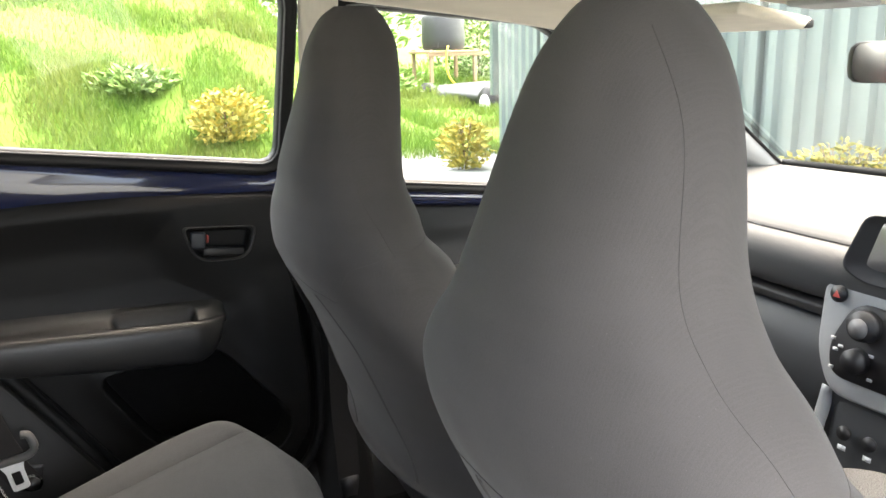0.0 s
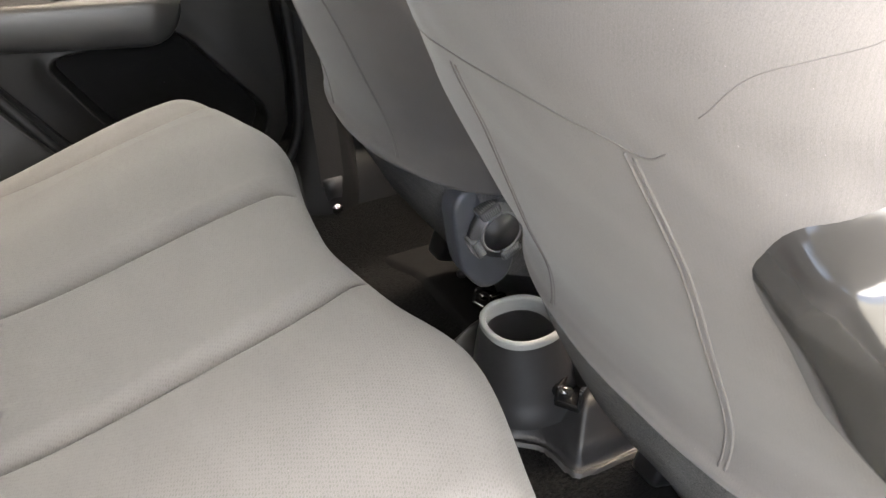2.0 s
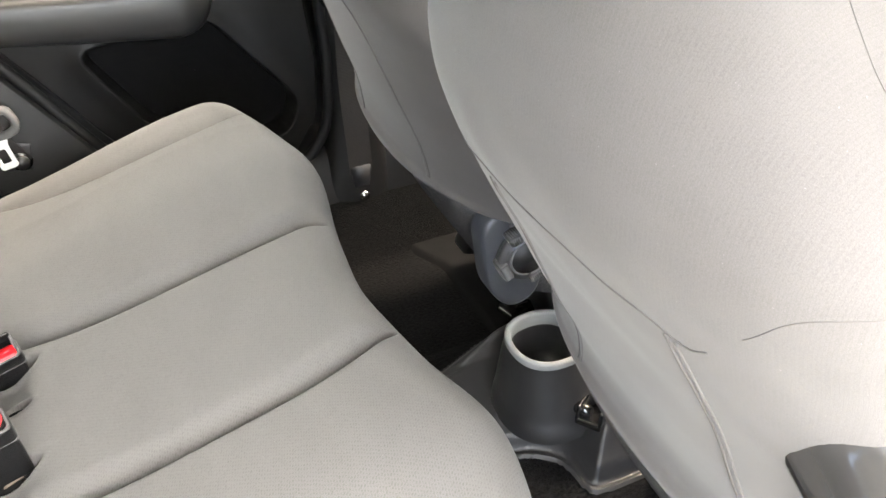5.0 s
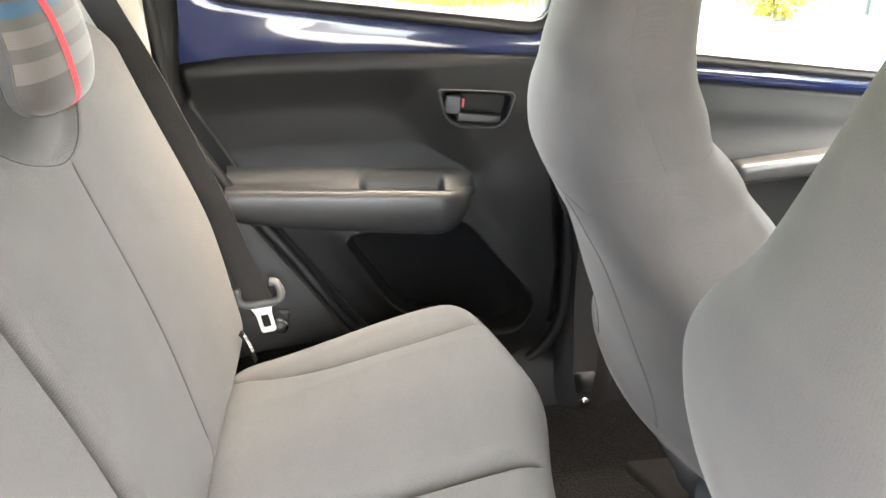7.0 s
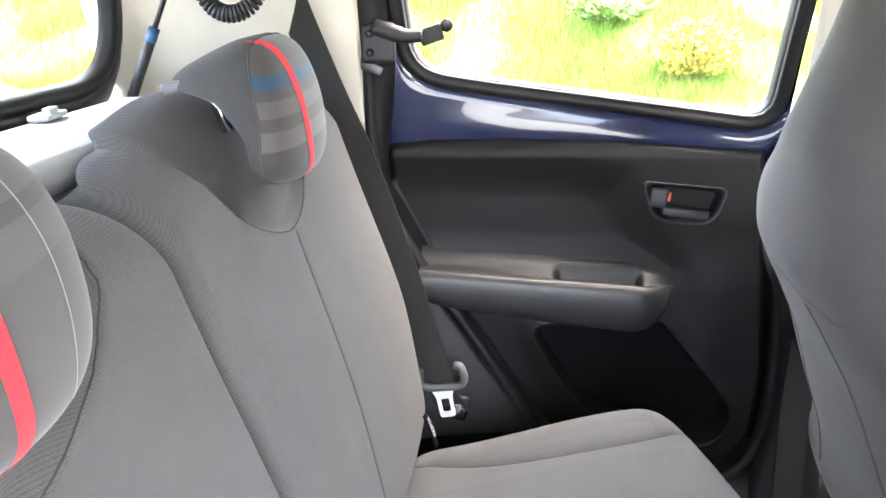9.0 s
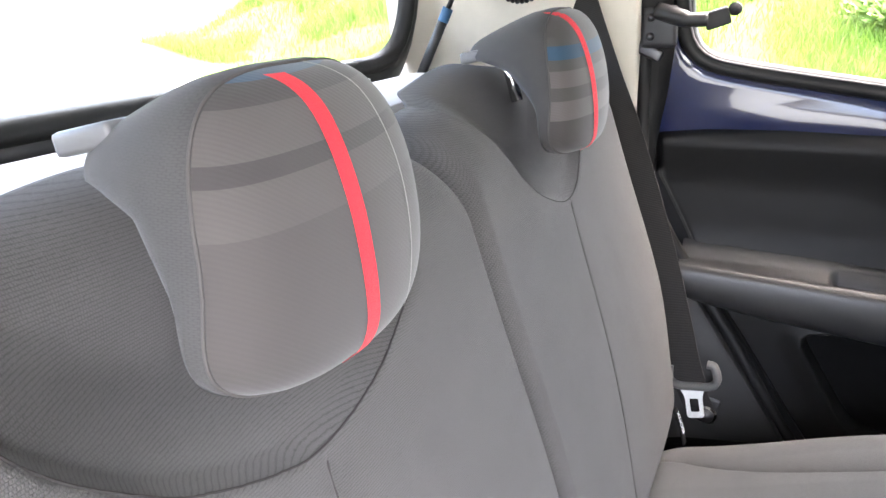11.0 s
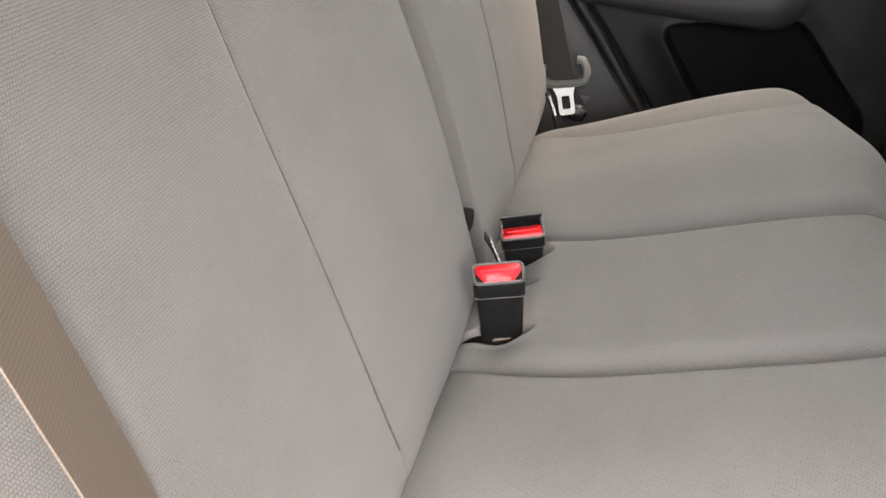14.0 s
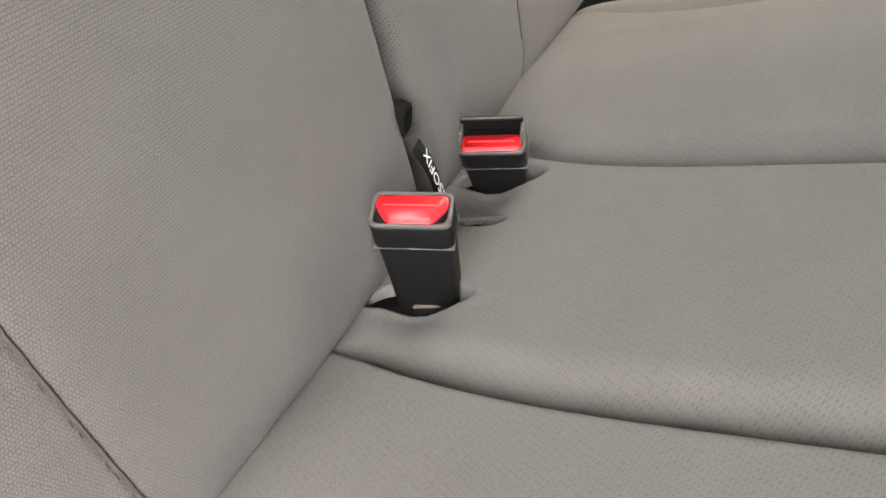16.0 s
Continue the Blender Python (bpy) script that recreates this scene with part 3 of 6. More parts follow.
    # near-black sheet over the pocket floor, its colour standing in for the shade
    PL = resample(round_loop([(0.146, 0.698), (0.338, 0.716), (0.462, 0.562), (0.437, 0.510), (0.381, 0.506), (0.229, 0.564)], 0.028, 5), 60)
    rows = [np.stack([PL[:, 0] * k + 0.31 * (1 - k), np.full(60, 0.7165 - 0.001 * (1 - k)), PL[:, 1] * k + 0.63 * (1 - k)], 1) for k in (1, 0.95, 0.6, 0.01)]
    ring_band("pocket_shade", rows, SHADE_AND_TRIM, door, "near-black sheet for the shade in the lower door pocket")
    # armrest
    st = np.concatenate([np.linspace(-0.035, 0.29, 90), np.linspace(0.293, 0.3655, 36)])
    rows = []
    for x in st:
        k = np.clip((x + 0.03) / 0.36, 0, 1)
        ridge, bot, wall_top = 0.806 - 0.024 * k, 0.752 - 0.048 * k ** 0.7, 0.818 - 0.014 * k
        q = np.clip((x - 0.300) / 0.066, 0, 1)
        tip = 1 - math.sqrt(1 - q * q)
        ql = np.clip((x - 0.285) / 0.070, 0, 1)
        out = 0.648 - 0.004 * k
        bot += 0.062 * (1 - math.sqrt(1 - ql ** 2))
        ridge -= 0.004 * tip
        bot = min(bot, ridge - 0.012)
        dip = float(step((x - 0.172) / 0.016) * step((0.314 - x) / 0.016))
        pts = [(0.704, bot), (0.688, bot - 0.004), (out + 0.012, bot + 0.001), (out + 0.002, bot + 0.012), (out, (ridge + bot) / 2), (out + 0.003, ridge - 0.012), (out + 0.009, ridge - 0.003), (out + 0.016, ridge), (min(out + 0.020, 0.690), ridge + 0.001 - 0.016 * dip), (max(0.678, out + 0.022), wall_top - 0.010 - 0.026 * dip), (max(0.688, out + 0.025), wall_top - 0.004 + 0.002 * dip), (0.698, wall_top + 0.004), (0.706, wall_top + 0.012)]
        pts = spline([(x, 0.704 - (0.704 - y) * (1 - 0.97 * tip), z) for y, z in pts], 44)
        pts[:, 0] = x
        rows.append(pts)
    surface("armrest", np.array(rows), CARD_SOFT, door, label="smooth dark plastic armrest with a pull recess")
    # matte liner of the pull recess
    rows = []
    for x in np.linspace(0.186, 0.300, 24):
        k = (x + 0.03) / 0.36
        rz, wt = 0.806 - 0.024 * k, 0.818 - 0.014 * k
        rows.append([(x, 0.668, rz - 0.008), (x, 0.6755, wt - 0.026), (x, 0.6770, wt - 0.018), (x, 0.6805, wt - 0.009), (x, 0.6860, wt - 0.003)])
    surface("pull_recess", rows, RECESS, door, label="paler grey lining of the pull recess")
    # inner handle
    hb = resample(round_loop([(0.306, 0.942), (0.430, 0.931), (0.414, 0.875), (0.322, 0.880)], [0.010, 0.012, 0.036, 0.030], 8), 60)
    c = hb.mean(0)
    rows = []
    for k, y in ((1.04, 0.6905), (1.045, 0.687), (1.0, 0.6855), (0.955, 0.688), (0.93, 0.700), (0.90, 0.714), (0.01, 0.716)):
        q = c + (hb - c) * k
        rows.append(np.stack([q[:, 0], np.full(60, y), q[:, 1]], 1))
    bez = ring_band("handle_bezel", rows, CARD_SOFT, door, "black moulded handle cup")
    part("release_lever", box((0.072, 0.012, 0.016), pose(0.372, 0.699, 0.890, 0, 6, -3), 0.004, 3), CARD_SOFT, bez, "black pull lever")
    part("lock_tab", box((0.026, 0.012, 0.030), pose(0.330, 0.694, 0.916, 0, 6, -6), 0.004, 3), RECLINER, bez, "grey lock tab")
    part("lock_mark", box((0.004, 0.008, 0.014), pose(0.346, 0.694, 0.917, 0, 6, 0), 0.001, 1), AMBER, bez, "small red lock mark")
    # window catch
    catch = part("window_catch", box((0.050, 0.020, 0.058), pose(-0.085, 0.662, 1.150, 0, 0, 0), 0.008, 3), BLACK, door, "black toggle catch of the hinged window")
    tube("catch_arm", spline([(-0.088, 0.655, 1.172), (-0.066, 0.648, 1.166), (-0.045, 0.646, 1.160), (-0.020, 0.650, 1.160)], 16), [0.012] * 10 + [0.010] * 6, BLACK, catch, 10)
    part("catch_lever", box((0.034, 0.012, 0.024), pose(-0.008, 0.655, 1.161, 0, -18, 8), 0.004, 3), GREY_TRIM, catch, "dark grey lever tip")
    part("catch_knob", rod(0.009, 0.018, pose(0.014, 0.662, 1.173, 90, 0, 0), 16, bevel=0.002), BLACK, catch)
    for z in (1.163, 1.137):
        part("screw", rod(0.006, 0.004, pose(-0.096, 0.6505, z, 90, 0, 0), 12, bevel=0.001), STEEL, catch)
    part("catch_bracket", box((0.040, 0.012, 0.018), pose(-0.098, 0.664, 1.116, 0, 25, 0), 0.004), STEEL, catch, "worn metal bracket")
    return door


rear_door()

FRONT_WINDOW = round_loop([(0.600, 1.300), (0.612, 0.998), (1.16, 0.925), (1.42, 0.94), (1.02, 1.262)], [0.03, 0.03, 0.05, 0.03, 0.05], 8)


def front_door(s):
    door = base("front_door", (0.95, s * 0.72, 0.42), "dark blue front car door with dark grey plastic trim, shut", "car door")
    if s > 0:
        window_set(door, FRONT_WINDOW, 0.024)
    xs = np.linspace(0.565, 1.36, 80)
    X, V = np.meshgrid(xs, np.linspace(0, 1, 60))
    top = 0.947 - 0.125 * (X - 0.6)
    Z = 0.36 + V * (top - 0.36)
    Y = 0.700 + 0.012 * step((Z - top + 0.05) / 0.05) - 0.02 * np.exp(-((Z - 0.80) / 0.03) ** 2) + 0.02 * step((0.56 - Z) / 0.03)
    solid_sheet("trim_panel", np.stack([X, s * Y, Z], -1), np.stack([X, np.full(X.shape, s * 0.745), Z], -1), CARD, door, "dark grey grained plastic door trim")
    Z2 = top + 0.002 + V * 0.030
    Y2 = 0.708 - 0.008 * np.sin(V * np.pi)
    solid_sheet("door_frame", np.stack([X, s * Y2, Z2], -1), np.stack([X, np.full(X.shape, s * 0.745), Z2], -1), BLUE_PAINT, door, "glossy dark blue painted sill")
    if s > 0:
        part("grab_handle", box((0.20, 0.05, 0.035), pose(0.90, 0.668, 0.79, 0, -4, 0), 0.012, 3), CARD_SOFT, door)
        part("door_bin", box((0.50, 0.06, 0.16), pose(0.95, 0.665, 0.50), 0.02, 3), CARD, door)
    else:
        bm = box((0.45, 0.004, 0.30), pose(0.95, -0.70, 1.10))
        g = part("pane", bm, GLASS, door, "clear side glass")
        g.visible_shadow = False
    return door


front_door(1)
front_door(-1)


# ---- pillars and side trim ----
def side_trim(s):
    near = s < 0
    pil = base("pillar_trim", (0.55, s * 0.66, 0.42), "cream upper and dark grey lower centre pillar trim", "pillar trim", kind="structure")
    rows = []
    for z in np.linspace(0.97, 1.33, 16):
        y0 = float(side_y(z, 0.695))
        w = 0.038 - 0.01 * (z - 0.97)
        cx = 0.565 - 0.02 * (z - 0.97)
        pts = spline([(cx - w, y0 + 0.01), (cx - w * 0.8, y0 - 0.008), (cx, y0 - 0.016), (cx + w * 0.8, y0 - 0.008), (cx + w, y0 + 0.01)], 14)
        rows.append([(x, s * y, z) for x, y in pts])
    surface("upper_trim", rows, CREAM, pil, label="cream plastic upper pillar trim")
    rows = []
    for z in np.linspace(0.30, 0.975, 30):
        f = step((0.62 - z) / 0.32)
        y0 = 0.685 - 0.035 * f
        a, b = 0.520 - 0.05 * f * f, 0.612 + 0.02 * f
        pts = spline([(a, y0 + 0.03), (a + 0.006, y0 + 0.002), (a + 0.02, y0 - 0.012), ((a + b) / 2, y0 - 0.020), (b - 0.02, y0 - 0.012), (b, y0 + 0.02)], 18)
        rows.append([(x, s * y, z) for x, y in pts])
    surface("lower_trim", rows, CARD, pil, label="dark grey plastic lower pillar trim")
    if not near:
        rows = []
        for z in np.linspace(0.93, 1.335, 24):
            y0 = float(side_y(z, 0.690))
            xr = float(np.interp(z, [0.93, 1.0, 1.05, 1.12, 1.335], [-0.088, -0.083, -0.074, -0.066, -0.080]))
            rows.append([(x, y, z) for x, y in ((-0.128, y0 + 0.03), (-0.124, y0 - 0.004), (-0.112, y0 - 0.010), (xr - 0.016, y0 - 0.006), (xr, y0 + 0.004), (xr + 0.002, y0 + 0.034))])
        surface("seal_band", rows, RUBBER, pil, label="black rubber opening seal")
        for x in (0.5185,):
            tube("door_seal", spline([(0.506, 0.690, 1.0), (0.520, 0.688, 0.80), (0.526, 0.684, 0.62), (0.512, 0.682, 0.50), (0.46, 0.680, 0.435), (0.36, 0.680, 0.41), (0.25, 0.680, 0.41), (0.15, 0.679, 0.525), (0.055, 0.679, 0.675), (-0.036, 0.679, 0.81), (-0.094, 0.679, 0.92), (-0.104, 0.680, 1.0), (-0.105, 0.67, 1.15)], 90), 0.010, RUBBER, pil, 10, label="black rubber door seal")
    # sill trim along the floor
    prof = spline([(0.745, 0.47), (0.700, 0.455), (0.672, 0.438), (0.652, 0.405), (0.640, 0.365), (0.636, 0.345), (0.640, 0.33)], 26)
    xs = np.linspace(-0.12, 1.35, 50)
    sill = surface("sill_trim", [[(x, s * y, z) for y, z in prof] for x in xs], CARD)
    tagged(sill, "dark grey moulded plastic door sill trim", "sill trim", kind="structure")


side_trim(1)
side_trim(-1)


def quarter_trim(s):
    q = base("quarter_trim", (-0.2, s * 0.64, 0.55), "rear side trim, cream above and grey plastic below", "side trim", kind="structure")
    rows = []
    for z in np.linspace(0.50, 1.02, 36):
        front = float(np.interp(z, [0.5, 0.563, 0.669, 0.748, 0.824, 0.925, 1.02], [0.16, 0.122, 0.050, -0.004, -0.044, -0.100, -0.112]))
        y0 = 0.668 + 0.006 * math.sin(z * 9)
        pts = spline([(front, 0.70), (front - 0.004, y0), (front - 0.02, y0 - 0.004), (front - 0.10, 0.650), (-0.25, 0.60), (-0.46, 0.58)], 26)
        rows.append([(x, s * y, z) for x, y in pts])
    surface("lower_trim", rows, GREY_TRIM, q, label="grey plastic lower side trim")
    rows = []
    for z in np.linspace(0.95, 1.345, 24):
        y0 = float(side_y(z, 0.668)) + 0.03 * float(step((1.03 - z) / 0.05))
        pts = spline([(-0.108, y0 + 0.04), (-0.112, y0 + 0.004), (-0.125, y0 - 0.006), (-0.22, y0 - 0.022), (-0.34, y0 - 0.05), (-0.46, y0 - 0.085)], 26)
        rows.append([(x, s * y, z) for x, y in pts])
    surface("upper_trim", rows, CREAM, q, label="cream plastic upper side trim")


quarter_trim(1)
quarter_trim(-1)


# ---- rear bench ----
def pad_edges(a, lo, hi, r):
    """0 in the middle, towards 1 at the ends, as a rounded edge of radius r falls away."""
    d = np.minimum(a - lo, hi - a)
    k = np.clip(1 - d / r, 0, 1)
    return 1 - np.sqrt(np.maximum(0, 1 - k * k))


# sewn flutes: place across at the middle of the seat, spread towards the bight, spread towards the front edge
CREASES = ((0.365, 0.050, 0.030), (0.087, 0.040, 0.012), (-0.121, 0.028, 0.028), (-0.362, 0.0, 0.0))


def cushion(parent):
    nu, nv = 640, 240
    ys = np.linspace(-0.475, 0.485, nu)
    # run: over the top from the bight to the front edge, then down the front
    s = np.linspace(0, 1, nv)
    Yg, Sg = np.meshgrid(ys, s)
    front = 0.356 + 0.020 * np.exp(-((np.abs(Yg + 0.003) - 0.225) / 0.095) ** 2) + 0.010 * np.exp(-((Yg + 0.16) / 0.13) ** 2) + 0.006 * step((-0.12 - Yg) / 0.1) - 0.006 * np.exp(-((Yg + 0.003) / 0.06) ** 2)
    side = np.clip((np.abs(Yg - 0.005) - 0.29) / 0.19, 0, 1)
    front = front - np.where(Yg < 0, 0.058, 0.075) * (1 - np.sqrt(np.maximum(0, 1 - side ** 2)))
    R = 0.045
    top_len = front - R + 0.03
    arc = R * np.pi / 2
    down = 0.16
    total = top_len + arc + down
    q = Sg * total
    X = np.where(q < top_len, -0.03 + q, np.where(q < top_len + arc, front - R + R * np.sin((q - top_len) / R), front - 0.02 * (q - top_len - arc) / down))
    drop = np.where(q < top_len, 0, np.where(q < top_len + arc, R - R * np.cos((q - top_len) / R), R + (q - top_len - arc)))
    rise = 0.622 + 0.082 * step(np.clip((X + 0.03) / 0.36, 0, 1)) ** 0.9
    rise += 0.010 * np.exp(-((np.abs(Yg + 0.003) - 0.225) / 0.08) ** 2)
    rise += np.where(Yg < 0, 0.003, -0.005) * np.clip((np.abs(Yg - 0.005) - 0.33) / 0.08, 0, 1)
    rise -= 0.050 * pad_edges(Yg, -0.475, 0.485, 0.06)
    Z = rise - drop
    bite = np.clip(1 - q / 0.050, 0, 1)
    Z -= 0.034 * (1 - np.sqrt(np.maximum(0, 1 - bite ** 2)))
    fade = step((q - 0.005) / 0.05) * step((top_len + arc * 0.6 - q) / 0.05)
    for c, rear, fore in CREASES:
        cc = c + np.where(X < 0.23, rear * ((X - 0.23) / 0.23) ** 2, fore * ((X - 0.23) / 0.11) ** 2)
        dy = Yg - cc
        Z -= fade * 0.015 * np.exp(-(dy / 0.0028) ** 2)
        wide, deep = (0.075, 0.034) if c > 0.3 else (0.034, 0.031)
        roll = np.clip(1 - dy / wide, 0, 1)
        Z -= fade * np.where(dy > 0, deep * (1 - np.sqrt(1 - np.minimum(roll, 0.999) ** 2)), deep * np.exp(-(dy / 0.0045) ** 2))
    for bx, by in ((0.02, -0.055), (0.02, 0.062)):
        Z -= 0.010 * np.exp(-((X - bx) / 0.020) ** 2 - ((Yg - by) / 0.028) ** 2)
    # slits that the buckles come up through
    for bx, by, lx, ly in ((0.014, -0.045, 0.031, 0.0105), (0.018, 0.084, 0.029, 0.011), (0.026, 0.030, 0.013, 0.006)):
        e = np.sqrt(((X - bx) / lx) ** 2 + ((Yg - by - 0.12 * (X - bx)) / ly) ** 2)
        Z -= 0.022 * step((1.12 - e) / 0.3)
        Z += 0.0010 * np.exp(-((e - 1.25) / 0.25) ** 2)
    P = np.stack([X, Yg, Z], -1)
    B = P.copy()
    B[..., 2] = 0.50
    B[..., 0] = np.minimum(B[..., 0], front - 0.02)
    return solid_sheet("cushion", P, B, CLOTH_FLAT, parent, "grey ribbed cloth bench cushion with sewn flutes")


LEAN_BACK = 0.285


def backrest(parent, y0, y1, hy, seam_y, flare, height, ucurve):
    nu, nv = 420, 310
    U, V = np.meshgrid(np.linspace(0, 1, nu), np.linspace(0, 1, nv))
    Z0, Z1 = 0.600, height
    Zg = Z0 + V * (Z1 - Z0)
    lo = np.full(Zg.shape, y0)
    hi = np.full(Zg.shape, y1)
    k = step((0.82 - Zg) / 0.22)
    if hy > 0:
        hi = hi + flare * k
    else:
        lo = lo + flare * k
    # rounded top corners
    Yg = lo + U * (hi - lo)
    cut = 0.034 * pad_edges(Yg, lo, hi, 0.05)
    bump = 0.026 * np.exp(-((Yg - hy) / 0.14) ** 2)
    top = Z1 + bump - cut
    Zg = Z0 + V * (top - Z0)
    Xf = -0.006 - LEAN_BACK * (Zg - 0.60)
    out = np.zeros(Xf.shape)
    out += 0.012 * np.exp(-((Zg - 0.80) / 0.16) ** 2)
    foot = np.clip(1 - (Zg - 0.60) / 0.055, 0, 1)
    out -= 0.030 * (1 - np.sqrt(np.maximum(0, 1 - foot ** 2)))
    out -= 0.038 * pad_edges(Yg, lo, hi, 0.016)
    out -= 0.005 * pad_edges(Yg, lo, hi, 0.09)
    rt = np.clip(1 - (top - Zg) / 0.050, 0, 1)
    out -= 0.058 * (1 - np.sqrt(np.maximum(0, 1 - rt ** 2)))
    # hollow under the head restraint, edged by a sewn curve
    up = np.array(ucurve)
    uz = np.interp(Yg, up[:, 0], up[:, 1])
    curve = spline([(y, 0, z) for y, z in ucurve], 60)[:, [0, 2]]
    dist = -inside(Yg, Zg, list(map(tuple, curve)) + [(up[-1, 0], 1.4), (up[0, 0], 1.4)])
    inn = dist > -0.02
    out -= np.where(inn, 0.014 * step((dist + 0.002) / 0.0085) + 0.028 * step(dist / 0.055), 0)
    # sewn vertical seams
    slant, bow = (0.13, 0.0) if hy > 0 else (0.0, 0.011)
    sy = seam_y - bow * np.sin(np.pi * np.clip((0.98 - Zg) / 0.33, 0, 1)) - slant * (0.985 - Zg)
    on = step((uz - Zg) / 0.01)
    out -= on * ((0.0016 if hy > 0 else 0.0009) * np.exp(-((Yg - sy) / 0.0024) ** 2) + 0.0006 * np.exp(-((Yg - sy) / 0.012) ** 2))
    out += on * 0.0015 * step((np.abs(Yg - hy) - 0.06) / 0.06)
    Xf = Xf + out
    P = np.stack([Xf, Yg, Zg], -1)
    B = P.copy()
    B[..., 0] = np.minimum(Xf - 0.004, -0.078 - LEAN_BACK * (Zg - 0.60) + 0.02 * pad_edges(Yg, lo, hi, 0.04))
    back = solid_sheet("backrest", P, B, CLOTH, parent, "grey ribbed cloth backrest with sewn seams")
    # stitches beside the seam
    bm = bmesh.new()
    for z in np.arange(0.66, float(np.interp(seam_y, up[:, 0], up[:, 1])) - 0.004, 0.0062):
        i = int(np.argmin(np.abs(Zg[:, nu // 2] - z)))
        sy0 = seam_y - bow * math.sin(math.pi * min(1, max(0, (0.98 - z) / 0.33))) - slant * (0.985 - z) - 0.0022
        j = int(np.argmin(np.abs(Yg[i] - sy0)))
        bmesh.ops.create_cube(bm, size=1.0, matrix=pose(float(Xf[i, j]) + -0.0003, sy0, z, 0, -16, 0) @ Matrix.Diagonal((0.0006, 0.0006, 0.0040 if hy > 0 else 0.0034, 1)))
    path = []
    for z in np.linspace(0.655, float(np.interp(seam_y, up[:, 0], up[:, 1])) - 0.002, 60):
        i = int(np.argmin(np.abs(Zg[:, nu // 2] - z)))
        y = seam_y - bow * math.sin(math.pi * min(1, max(0, (0.98 - z) / 0.33))) - slant * (0.985 - z)
        path.append((float(np.interp(y, Yg[i], Xf[i])) + 0.0004, y, z))
    tube("seam", path, 0.0007, SEAM, back, 6)
    # the sewn curve itself
    path = []
    for y, z in spline([(y, 0, z) for y, z in ucurve], 120)[:, [0, 2]]:
        if y0 + 0.02 < y < y1 - 0.02 and z < height - 0.01:
            j = int(np.argmin(np.abs(Yg[nv // 2] - y)))
            path.append((float(np.interp(z, Zg[:, j], Xf[:, j])) + 0.0002, y, z))
    tube("sewn_curve", path, 0.0007, SEAM, back, 6)
    part("stitching", bm, SEAM, back, "row of fine dark stitches")
    return back


